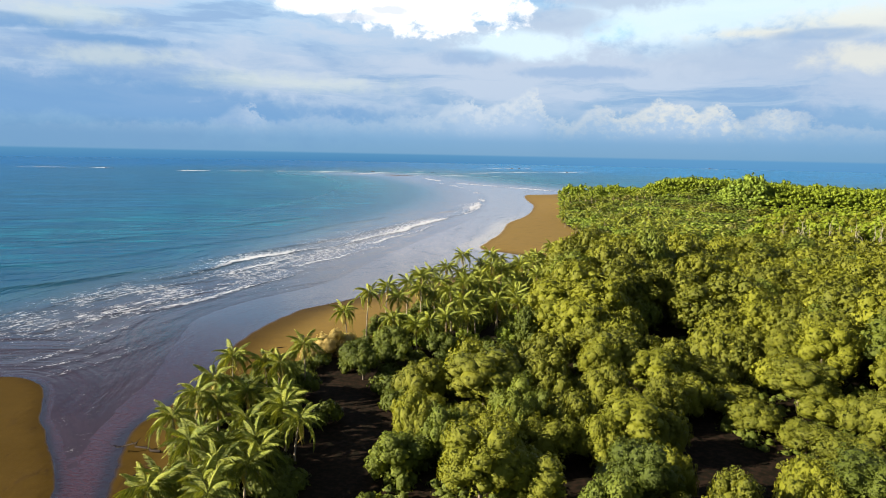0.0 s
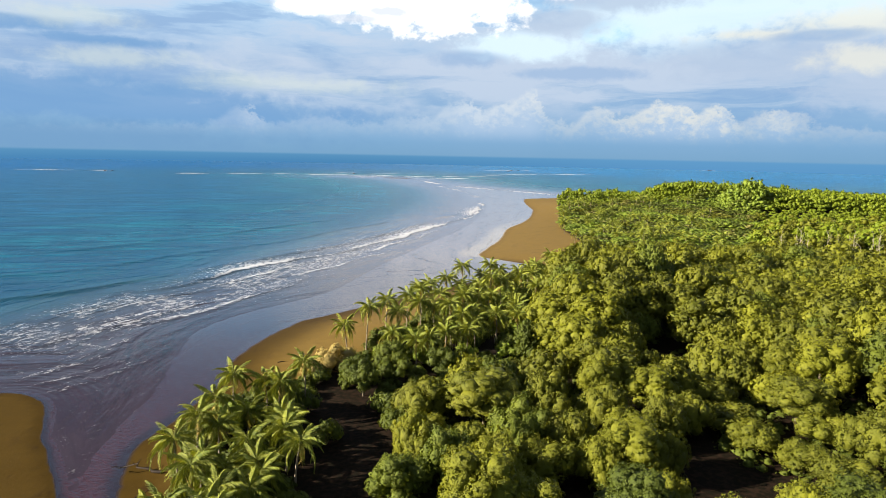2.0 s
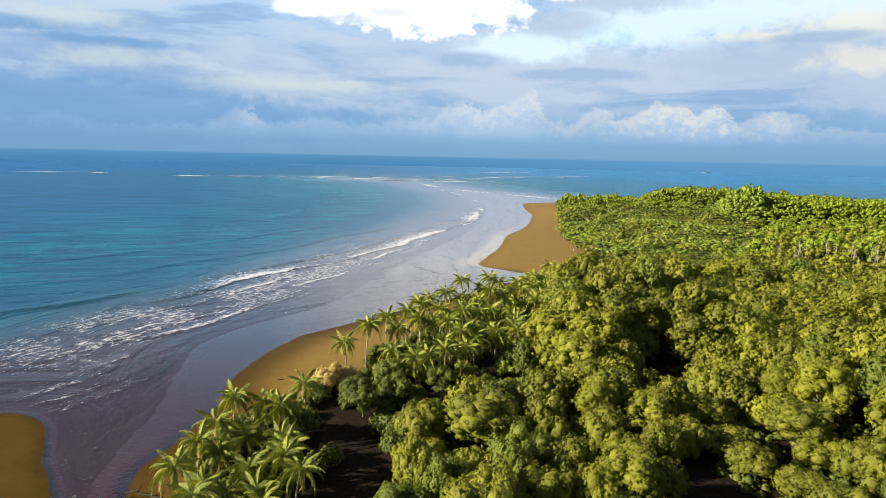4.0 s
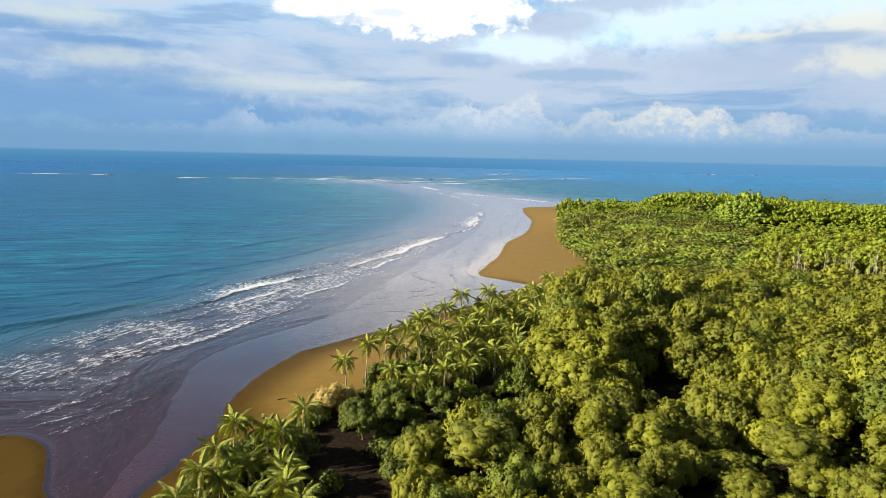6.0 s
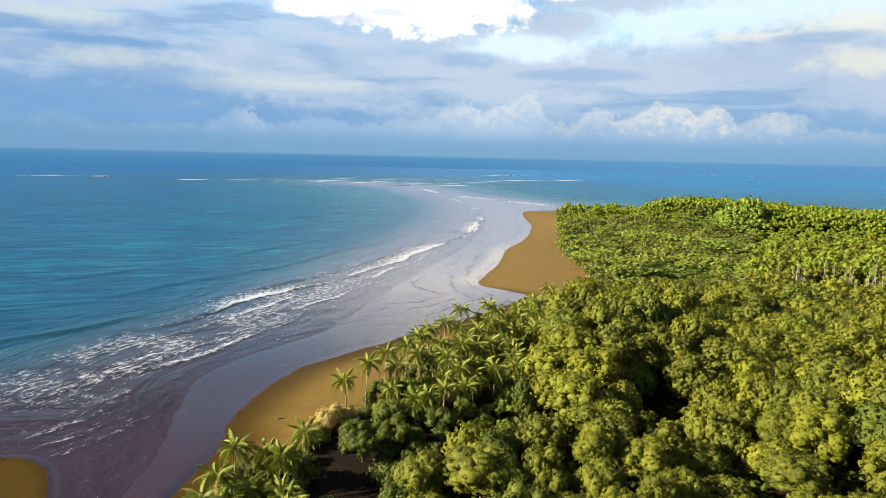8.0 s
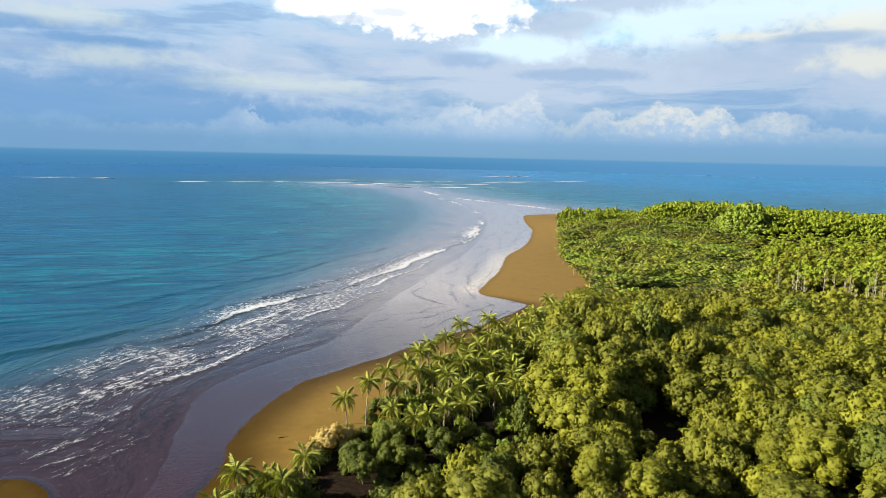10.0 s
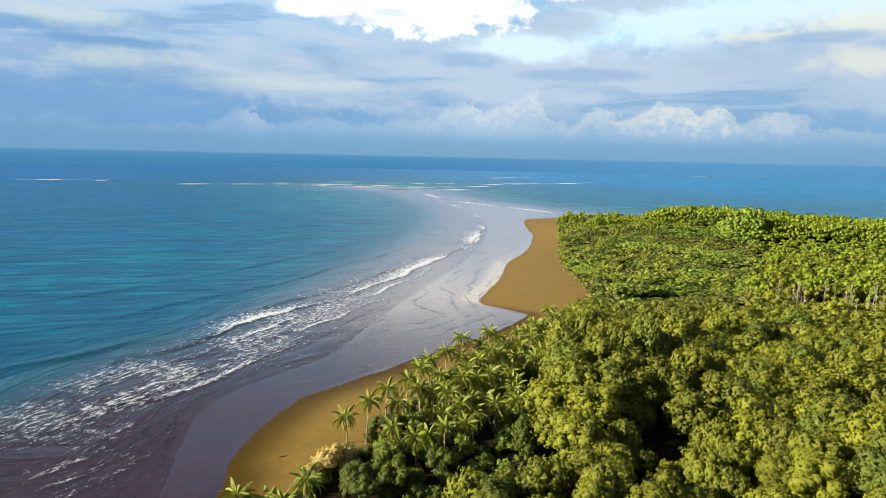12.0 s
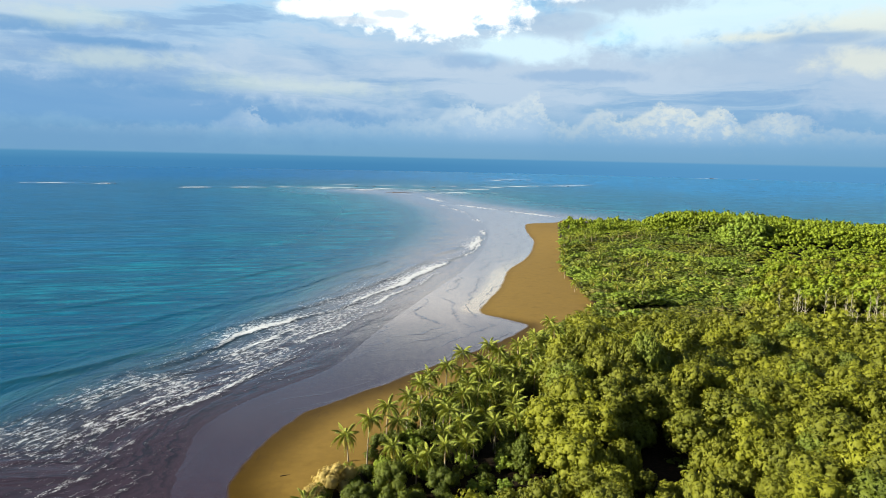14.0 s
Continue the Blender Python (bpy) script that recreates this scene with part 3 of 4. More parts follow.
# sea sheet: a fan of cells that widen with distance, and a coarse skirt round the rest
BREAKERS = [
    # line, foam depth behind the crest, strength, height
    ([(-152, 276), (-129, 310), (-112, 360), (-95, 393), (-68, 434), (-36, 517), (-11, 598), (30, 735), (50, 905)], 17.0, 0.80, 0.65),
    ([(-142, 258), (-120, 289), (-103, 335), (-84, 378), (-60, 420), (-32, 490), (0, 590)], 9.0, 0.46, 0.28),
    ([(-132, 240), (-109, 272), (-94, 313), (-78, 350), (-58, 388), (-38, 440)], 8.0, 0.42, 0.24),
    ([(-122, 228), (-100, 258), (-86, 296), (-70, 330)], 7.0, 0.38, 0.2),
    ([(-156, 178), (-140, 200), (-128, 222), (-114, 250), (-98, 283)], 9.0, 0.24, 0.22),
    ([(-118, 178), (-108, 196), (-101, 218), (-94, 240)], 5.0, 0.22, 0.14),
    ([(-112, 172), (-103, 186), (-97, 204), (-93, 224)], 4.0, 0.18, 0.12),
    ([(-104, 168), (-97, 180), (-92, 196), (-90, 214)], 4.0, 0.18, 0.10),
    ([(-130, 176), (-120, 190), (-112, 206), (-106, 226)], 6.0, 0.22, 0.14),
    ([(-174, 170), (-160, 182), (-140, 188)], 7.0, 0.22, 0.2),
    ([(-70, 1772), (2, 1505), (83, 1358), (168, 1229), (213, 1158)], 16.0, 0.9, 0.4),
    ([(60, 1050), (45, 1200), (20, 1340), (-30, 1510)], 12.0, 0.6, 0.2),
    ([(22, 680), (38, 760), (50, 850), (58, 960)], 9.0, 0.7, 0.3),
    ([(-1290, 2010), (-1150, 2040), (-1030, 2077)], 75.0, 0.95, 2.2),
    ([(-790, 1925), (-600, 2020), (-417, 2120), (-250, 2100)], 65.0, 0.92, 2.0),
    ([(-470, 2090), (-330, 2030), (-190, 2010)], 50.0, 0.92, 1.6),
    ([(-260, 2160), (-120, 2060), (40, 2130), (160, 2250)], 65.0, 0.92, 1.8),
    ([(-420, 2350), (-200, 2330), (60, 2420)], 65.0, 0.9, 1.6),
    ([(150, 2350), (330, 2560), (470, 2640), (640, 2860)], 80.0, 0.92, 1.8),
    ([(230, 3150), (330, 3330), (470, 3400)], 80.0, 0.92, 1.8),
    ([(-30, 1900), (60, 1960), (170, 1990)], 50.0, 1.1, 1.0),
    ([(1690, 4480), (1770, 4500), (1850, 4510)], 90.0, 1.1, 2.0),
    ([(2030, 4440), (2090, 4450)], 90.0, 1.1, 2.0),
]
SWELLS = [([(-215, 255), (-172, 292), (-150, 330), (-128, 375), (-104, 415), (-74, 470), (-46, 545), (-18, 640), (16, 760)], 0.55, 5.0),
          ([(-300, 270), (-210, 340), (-175, 390), (-140, 450), (-100, 530), (-60, 640)], 0.35, 7.0),
          ([(-330, 350), (-250, 410), (-200, 480), (-150, 570), (-110, 660)], 0.28, 8.0),
          ([(-260, 215), (-225, 240), (-190, 268), (-160, 300)], 0.35, 5.0)]


def sea_state(x, y):
    z = np.zeros(x.shape)
    foam = np.zeros(x.shape)
    face = np.zeros(x.shape)
    for pts, depth, strength, high in BREAKERS:
        line = rounded(pts, False)
        near = (x > line[:, 0].min() - 60) & (x < line[:, 0].max() + 60) & (y > line[:, 1].min() - 60) & (y < line[:, 1].max() + 60 + 2 * depth)
        xs, ys = x[near], y[near]
        wob = 2.5 * wave_noise(xs, ys, 17.0, depth) + 1.0 * wave_noise(xs, ys, 5.0, depth)
        d, along, side = nearest(xs, ys, line, False)
        s = d * side + wob * min(1.0, depth / 8)             # seaward is positive
        total = along.max() if len(along) else 1.0
        ends = np.clip(np.minimum(along, total - along) / (0.06 * total + 1), 0, 1)
        patchy = np.clip(0.55 + 1.1 * wave_noise(along, along * 0.37, 23.0 if total < 600 or high > 1 else 37.0, depth * 0.7), 0, 1)
        f = np.where(s > 0, np.exp(-(np.maximum(s, 0) / depth) ** 1.5), np.exp(-(s / 0.8) ** 2)) * strength * ends * (0.30 + 0.70 * patchy)
        f = f + min(0.75, 0.15 + 1.2 * high) * np.exp(-((s - 0.6) / (1.0 + 0.06 * depth)) ** 2) * ends * patchy
        foam[near] = np.maximum(foam[near], f)
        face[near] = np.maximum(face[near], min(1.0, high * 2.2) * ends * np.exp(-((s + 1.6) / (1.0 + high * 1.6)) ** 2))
        z[near] += high * ends * (0.4 + 0.6 * patchy) * np.where(s > 0, np.exp(-s / (4.0 + 0.3 * depth)), np.exp(-(s / 1.0) ** 2))
    for pts, high, wide in SWELLS:
        line = rounded(pts, False)
        near = (x > -400) & (x < 120) & (y > 150) & (y < 900)
        d, along, side = nearest(x[near], y[near], line, False)
        s = d * side + 4.0 * wave_noise(x[near], y[near], 30.0, wide)
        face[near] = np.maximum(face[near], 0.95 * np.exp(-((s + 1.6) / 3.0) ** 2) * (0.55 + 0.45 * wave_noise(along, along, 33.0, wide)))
        z[near] += 1.6 * high * np.where(s > 0, np.exp(-(s / wide) ** 2), np.exp(-(s / 2.6) ** 2)) * (0.6 + 0.4 * wave_noise(along, along, 40.0, wide))
    return z, np.clip(foam, 0, 1.3), face


rays = np.radians(np.linspace(-41, 41, 400))
rings = np.concatenate([70 * 1.0085 ** np.arange(0, 520), [4985]])
rings = rings[rings <= 4985]
RR, AA = np.meshgrid(rings, rays, indexing="ij")
sx, sy = (RR * np.sin(AA)).ravel(), (RR * np.cos(AA)).ravel()
_, sdry, soff = land(sx, sy)
sz, sfoam, sface = sea_state(sx, sy)
fade = np.clip((3000 - RR.ravel()) / 2000, 0, 1)
roll_in = np.clip(soff / 40, 0, 1) * fade * (0.10 * wave_noise(sx * 0.5, sy, 7.0, 1.0) + 0.14 * wave_noise(sx * 0.35, sy, 19.0, 4.0))
sz = np.maximum(sz + roll_in, -0.1) * np.clip(soff / 6 + 0.2, 0.05, 1) + np.where(soff < 0, 0.03 * soff, 0) + 0.012 * wave_noise(sx, sy, 6.0, 3.0)
wet = (soff > -14).reshape(RR.shape)
keep = wet[:-1, :-1] | wet[1:, :-1] | wet[:-1, 1:] | wet[1:, 1:]
sea_mesh = mesh_of("sea", np.stack([sx, sy, sz], -1), grid_faces(len(rings), len(rays), keep), SEA, True)
put_attr(sea_mesh, "offshore", soff)
put_attr(sea_mesh, "foam", sfoam)
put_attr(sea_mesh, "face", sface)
tagged(new("sea", sea_mesh), "blue-green sea with lines of breaking white surf", "water", kind="structure")
a0 = math.radians(41)
arc = np.linspace(a0, 2 * math.pi - a0, 60)
skirt = np.concatenate([np.stack([np.sin(arc) * r, np.cos(arc) * r, 0 * arc - 0.02], -1) for r in (70.0, 400.0, 1600.0, 4985.0)])
skirt_mesh = mesh_of("sea_beyond", skirt, grid_faces(4, 60), SEA, True)
put_attr(skirt_mesh, "offshore", np.maximum(land(skirt[:, 0], skirt[:, 1])[2], 0))
put_attr(skirt_mesh, "foam", np.zeros(len(skirt)))
tagged(new("sea_beyond", skirt_mesh), "open blue-green sea off the shore", "water", kind="structure")

# ---------------------------------------------------------------- plant builders


def unit(v):
    return v / np.maximum(np.linalg.norm(v, axis=-1, keepdims=True), 1e-9)


def tube(points, radii, sides=7):
    """A tapered round limb along points."""
    p = np.asarray(points, float)
    d = unit(np.gradient(p, axis=0))
    ref = np.array([0.31, 0.95, 0.05])
    u = unit(np.cross(d, ref))
    v = np.cross(d, u)
    a = np.linspace(0, 2 * math.pi, sides, endpoint=False)
    ring = u[:, None] * np.cos(a)[None, :, None] + v[:, None] * np.sin(a)[None, :, None]
    verts = (p[:, None] + ring * np.asarray(radii, float)[:, None, None]).reshape(-1, 3)
    k = len(p)
    i = np.arange(k - 1)[:, None] * sides + np.arange(sides)[None]
    j = np.arange(k - 1)[:, None] * sides + (np.arange(sides)[None] + 1) % sides
    return verts, np.stack([i, j, j + sides, i + sides], -1).reshape(-1, 4)


def joined(pieces):
    vs, fs, n = [], [], 0
    for v, f in pieces:
        vs.append(v), fs.append(f + n)
        n += len(v)
    return np.concatenate(vs), np.concatenate(fs)


def ball(level):
    bm = bmesh.new()
    bmesh.ops.create_icosphere(bm, subdivisions=level, radius=1.0)
    v = np.array([q.co for q in bm.verts])
    f = np.array([[q.index for q in face.verts] for face in bm.faces])
    bm.free()
    return v, f


BALLS = {k: ball(k) for k in (1, 2)}


def lumps(d, rng, scale):
    """Smooth uneven swelling over directions, about -1 to 1."""
    out = np.zeros(len(d))
    for k in range(4):
        way = unit(rng.normal(size=3)) * scale * (1 + 0.5 * k)
        out += np.sin(d @ way + rng.uniform(0, 6.28)) / (1 + 0.4 * k)
    return out / 2.2


def crown_shape(rng, radius, top, depth, lobes, sprays, size, level=2, per=9, clump=0.8):
    """Leaf sprays set in small domed clumps on swollen lobes: an uneven crown with clefts. Gives points, sprays, lobe faces, the lobes' middles and the normals of the rounded clumps."""
    k = (np.arange(lobes) + 0.5) / lobes
    z = 1 - 1.55 * k
    turn = np.arange(lobes) * 2.39996 + rng.uniform(0, 6.28)
    flat_r = np.sqrt(np.maximum(1 - z * z, 0))
    d = unit(np.stack([np.cos(turn) * flat_r, np.sin(turn) * flat_r, z], -1) + rng.normal(size=(lobes, 3)) * 0.16)
    mid = d * rng.uniform(0.52, 0.86, (lobes, 1)) * np.array([radius, radius, depth * 0.54])
    mid[:, :2] += 0.12 * radius * rng.normal(size=2)
    lobe = radius * rng.uniform(0.23, 0.42, lobes)
    tall = rng.uniform(0.9, 1.3, lobes)
    mid[:, 2] += top - depth * 0.5 - lobe.max()
    stretch = np.stack([np.ones(lobes), np.ones(lobes), tall], -1)
    ats, nrms, hv, hf = [], [], [], []
    bv, bf = BALLS[level]
    share = lobe ** 2 / (lobe ** 2).sum()
    base = 0
    for i in range(lobes):
        want = max(6, int(sprays / per * 2.1 * share[i]))
        up = 1 - 2 * (np.arange(want) + 0.5) / want
        ang = np.arange(want) * 2.39996 + rng.uniform(0, 6.28)
        s = unit(np.stack([np.cos(ang) * np.sqrt(1 - up * up), np.sin(ang) * np.sqrt(1 - up * up), up], -1) + rng.normal(size=(want, 3)) * 0.10)
        state = int(rng.integers(1 << 30))
        swell = 1 + 0.16 * lumps(s, np.random.default_rng(state), 3.2) + 0.12 * lumps(s, np.random.default_rng(state + 1), 8.0)
        at = mid[i] + s * (lobe[i] * swell)[:, None] * stretch[i] * np.where(rng.uniform(size=(want, 1)) < 0.15, rng.uniform(1.0, 1.22, (want, 1)), rng.uniform(0.84, 1.0, (want, 1)))
        ok = s[:, 2] > -0.6
        for j in range(lobes):
            if j != i:
                ok &= (((at - mid[j]) / (stretch[j] * lobe[j])) ** 2).sum(1) > 0.80
        ats.append(at[ok]), nrms.append(s[ok])
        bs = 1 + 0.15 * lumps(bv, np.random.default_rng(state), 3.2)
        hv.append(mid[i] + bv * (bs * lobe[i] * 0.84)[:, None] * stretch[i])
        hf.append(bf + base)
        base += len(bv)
    at, s = np.concatenate(ats), np.concatenate(nrms)
    pick = rng.permutation(len(at))[:max(1, sprays // per)]
    at, s = np.repeat(at[pick], per, 0), np.repeat(s[pick], per, 0)
    n = len(at)
    dome = np.repeat(clump * rng.uniform(0.65, 1.25, (n // per, 1)), per, 0)
    q = unit(s * 0.6 + np.array([0, 0, 0.2]) + rng.normal(size=s.shape) * 0.7)
    at = at + q * dome * rng.uniform(0.6, 1.15, (n, 1))
    nrm = unit(q * 0.75 + s * 0.3 + rng.normal(size=s.shape) * 0.3)
    t = unit(np.cross(nrm, rng.normal(size=s.shape)))
    u = np.cross(nrm, t)
    l = size * rng.uniform(0.6, 1.4, (n, 1))
    tri = np.stack([at + t * l, at - t * l * 0.55 + u * l * 0.62, at - t * l * 0.55 - u * l * 0.62], 1).reshape(-1, 3)
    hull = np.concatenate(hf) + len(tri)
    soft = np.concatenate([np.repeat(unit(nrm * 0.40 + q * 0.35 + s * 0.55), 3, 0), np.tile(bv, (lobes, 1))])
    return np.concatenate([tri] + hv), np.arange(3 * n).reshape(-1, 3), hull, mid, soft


def trunk_shape(rng, height, thick, mids, limbs=5, sides=7):
    fork = height * 0.5
    bend = rng.normal(size=2) * 0.04 * height
    k = np.linspace(0, 1, 6)
    path = np.stack([bend[0] * k ** 2, bend[1] * k ** 2, -0.4 + (fork + 0.4) * k], -1)
    pieces = [tube(path, thick * (1.25 - 0.65 * k), sides)]
    order = rng.permutation(len(mids))[:limbs]
    for i in order:
        end = mids[i]
        k = np.linspace(0, 1, 4)[:, None]
        way = path[-2] * (1 - k) + end * k
        way[:, 2] += (math.sin(1.0) * 0.9 * np.sin(k[:, 0] * math.pi))
        pieces.append(tube(way, thick * np.array([0.55, 0.4, 0.26, 0.12]), 5))
    return joined(pieces)


def part(name, mesh, parent, label=""):
    ob = new(name, mesh)
    ob.parent = parent
    if label:
        tagged(ob, label)
    return ob


def crown_mesh(v, f, h, soft, mat, name="crown"):
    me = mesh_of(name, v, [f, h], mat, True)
    me.attributes.new("custom_normal", "FLOAT_VECTOR", "POINT").data.foreach_set("vector", np.asarray(soft, np.float32).ravel())
    return me


def broadleaf(name, seed, leaf_mat, radius=6.0, height=19.0, depth=9.0, lobes=11, leaves=5000, size=0.36, label="", thick=0.32, level=2, per=12, clump=0.8):
    """A tree on an Empty at its base: trunk with limbs, and a crown."""
    rng = np.random.default_rng(seed)
    base = new(name)
    v, f, h, mids, soft = crown_shape(rng, radius, height, depth, lobes, leaves, size, level, per, clump)
    tv, tf = trunk_shape(rng, height, thick, mids)
    part("trunk", mesh_of("trunk", tv, tf, BARK, True), base)
    part("crown", crown_mesh(v, f, h, soft, leaf_mat), base)
    return tagged(base, label, "tree")


def spot(x, y, turn=0.0, scale=1.0, high=None, sink=0.0):
    return pose(x, y, ground_z(x, y) - sink, 0, 0, turn) @ Matrix.Diagonal((scale, scale, high or scale, 1))


# ---------------------------------------------------------------- palms
FROND_MESHES = []


def frond_shape(rng, length=4.6, droop=1.0, pairs=24, broad=1.0):
    """A rib that rises and arches over, with hanging leaflets on both sides; along +x."""
    k = np.linspace(0, 1, 6)
    rib = np.stack([length * (k - 0.10 * k ** 3 * droop), 0 * k, length * (0.42 * k - 0.72 * droop * k ** 2.2)], -1)
    pieces = [tube(rib, 0.055 * (1 - 0.85 * k) + 0.008, 3)]
    t = np.linspace(0.14, 0.985, pairs)
    px = np.interp(t, k, rib[:, 0])
    pz = np.interp(t, k, rib[:, 2])
    for sgn in (-1, 1):
        long = 1.28 * np.sin(np.clip(t * 1.02, 0, 1) * math.pi * 0.86 + 0.25) * rng.uniform(0.85, 1.1, pairs) + 0.12
        wide = (0.074 + 0.030 * np.sin(t * math.pi)) * broad
        root = np.stack([px, 0 * t, pz], -1)
        tip = root + np.stack([0.55 * long, sgn * long * rng.uniform(0.42, 0.72, pairs), -long * (0.46 + 0.30 * droop) + rng.normal(size=pairs) * 0.12], -1)
        mid = root * 0.45 + tip * 0.55 + np.array([0, 0, 0.13])
        ax = np.stack([wide, 0 * wide, 0 * wide], -1)
        v = np.stack([root - ax * 0.6, mid - ax, tip, mid + ax, root + ax * 0.6], 1).reshape(-1, 3)
        i = np.arange(pairs)[:, None] * 5
        f = np.concatenate([i + np.array([[0, 1, 3, 4]]), i + np.array([[1, 2, 3, 3]])])[:pairs]
        tri = i + np.array([[1, 2, 3]])
        pieces.append((v, np.concatenate([f, np.concatenate([tri, tri[:, 2:]], 1)])))
    verts, faces = joined(pieces)
    quads = faces[faces[:, 2] != faces[:, 3]]
    tris = faces[faces[:, 2] == faces[:, 3]][:, :3]
    return verts, [quads, tris]


for number, bend in enumerate((0.7, 1.05, 1.4, 1.8)):
    shape = frond_shape(np.random.default_rng(40 + number), 5.5, bend)
    FROND_MESHES.append(mesh_of("frond", *shape, FROND))
FROND_DEAD = mesh_of("frond", *frond_shape(np.random.default_rng(50), 3.8, 2.0, 13), FROND_OLD)

def palm(seed, height, lean=0.06, fronds=24, spread=0.96):
    rng = np.random.default_rng(seed)
    base = new("palm_tree")
    k = np.linspace(0, 1, 9)
    a = rng.uniform(0, 2 * math.pi)
    off = lean * height * k ** 1.8
    path = np.stack([math.cos(a) * off, math.sin(a) * off, -0.4 + (height + 0.4) * k], -1)
    tv, tf = tube(path, 0.24 * (1 - 0.45 * k) + 0.14 * np.exp(-k * 14), 8)
    part("trunk", mesh_of("trunk", tv, tf, PALM_BARK, True), base)
    head = path[-1]
    for i in range(fronds):
        age = i / (fronds - 1)                       # young ones upright, old ones hanging
        turn = i * 137.5 + rng.uniform(-12, 12)
        lift = 62 - 92 * age + rng.uniform(-7, 7)
        mesh = FROND_MESHES[min(3, int(age * 3.2 + rng.uniform(0, 0.8)))]
        ob = part("frond", mesh, base)
        s = spread * rng.uniform(0.85, 1.08)
        ob.matrix_basis = Matrix.Translation(head) @ pose(0, 0, 0, 0, -lift * 0.75, turn) @ pose(0, 0, 0, rng.uniform(-25, 25)) @ Matrix.Scale(s, 4)
    for i in range(2):
        ob = part("frond", FROND_DEAD, base, "dry yellow frond")
        ob.matrix_basis = Matrix.Translation(head) @ pose(0, 0, 0, 0, 48, rng.uniform(0, 360)) @ Matrix.Scale(spread, 4)
    return tagged(base, "coconut palm with arching sunlit fronds at the beach edge", "palm tree", "palms along the beach")


PALMS = [
    (-41.7, 106, 12), (-32.7, 155.9, 14), (-37.4, 147.4, 12), (-48.8, 137.7, 12), (-48.5, 126.8, 12), (-30, 124.4, 11), (-31.5, 109.8, 9), (-27.4, 120, 10),
    (-35, 93.7, 11), (-31.7, 102.4, 9), (-41.5, 94.3, 11), (-35.9, 122, 9), (-48.8, 117.8, 11), (-37.9, 112.8, 8), (-29.9, 206, 10.5), (-23.5, 203.3, 17),
    (-18.4, 214.6, 17), (-13.6, 206.8, 15), (-12.3, 228.2, 16), (-7.3, 242, 16), (-7, 221.9, 15), (3.2, 215.1, 16), (5.9, 209.9, 14), (10.8, 208.5, 12),
    (-3.2, 191.8, 11), (1.4, 199.1, 11), (-7.2, 191.4, 10), (18.5, 261.9, 17), (23.6, 263.5, 15), (13.6, 236, 14), (7.9, 235.5, 15), (-0.6, 237.9, 15),
    (18.5, 247.1, 13), (8.1, 201.1, 11), (-14.1, 199.7, 10), (8.7, 272.3, 19), (20.9, 292.2, 17), (25.6, 290.5, 15), (16, 274.7, 15), (1.7, 266, 15),
    (-5, 254.7, 15), (-8.1, 247.8, 15), (100.9, 552.3, 11), (98.1, 493.1, 10), (124.5, 570.3, 11), (112.9, 494.8, 10), (110.8, 429.5, 9), (92, 410.7, 8),
    (118.2, 650.5, 12), (127.4, 485.1, 10), (162.1, 551.7, 10), (214.1, 552.3, 11), (223.6, 479.7, 11), (189.5, 455.6, 9), (203.9, 434.1, 10), (194.4, 342.7, 10),
    (160.4, 677.9, 12), (143.2, 756.6, 14), (194.7, 579.5, 11),
]
PALM_KINDS = [palm(100 + i, 10.0, 0.05 + 0.02 * i) for i in range(4)]
FREE = np.array(PALMS)


def strip_spots(step, seed, inner, outer):
    """Jittered places in the strip between the beach and the high woods."""
    q = np.random.default_rng(seed)
    xs, ys = np.meshgrid(np.arange(-62, 100, step), np.arange(60, 400, step))
    xs = xs.ravel() + q.uniform(-0.4, 0.4, xs.size) * step
    ys = ys.ravel() + q.uniform(-0.4, 0.4, ys.size) * step
    ok = (signed(xs, ys, WOOD) > inner) & (signed(xs, ys, BROAD) < outer)
    return np.stack([xs[ok], ys[ok]], -1)


def clearing(x, y):
    """The open shady ground under the beach trees."""
    return ((x + 25) / 8) ** 2 + ((y - 160) / 13) ** 2 < 1


rng = np.random.default_rng(5)
crowd = []
for x, y in strip_spots(10.0, 61, 1.0, -4.0):
    close = np.hypot(FREE[:, 0] - x, FREE[:, 1] - y).min()
    if close < 4.0 or clearing(x, y) or 163 < y < 200 or y < 84 or y > 372 or (y < 165 and x > -30):
        continue
    crowd.append((x, y, rng.uniform(8.5, 12.5) if y < 165 else rng.uniform(8.5, 13.5)))
for i, (x, y, z) in enumerate(list(PALMS) + crowd):
    g = ground_z(x, y)
    m = pose(x, y, g, 0, 0, rng.uniform(0, 360))
    kind = PALM_KINDS[i % 4]
    ob = kind if i < 4 else copy_thing(kind, m)
    if i >= 4:                                        # undo the first one's own lift
        lift = PALM_LIFT[i % 4]
    else:
        lift = 0.0
        PALM_LIFT = [max(q[2] - ground_z(q[0], q[1]), 2.5) - 10.0 for q in PALMS[:4]]
    ob.matrix_basis = m
    rise = max(z - g, 2.5) - 10.0
    for child in ob.children:
        if child.name.startswith("trunk"):
            child.scale = (1, 1, (10.0 + rise) / 10.0)
        else:
            child.matrix_basis = Matrix.Translation((0, 0, rise - lift)) @ child.matrix_basis

# plainer palms scattered in the low ground behind the far beach


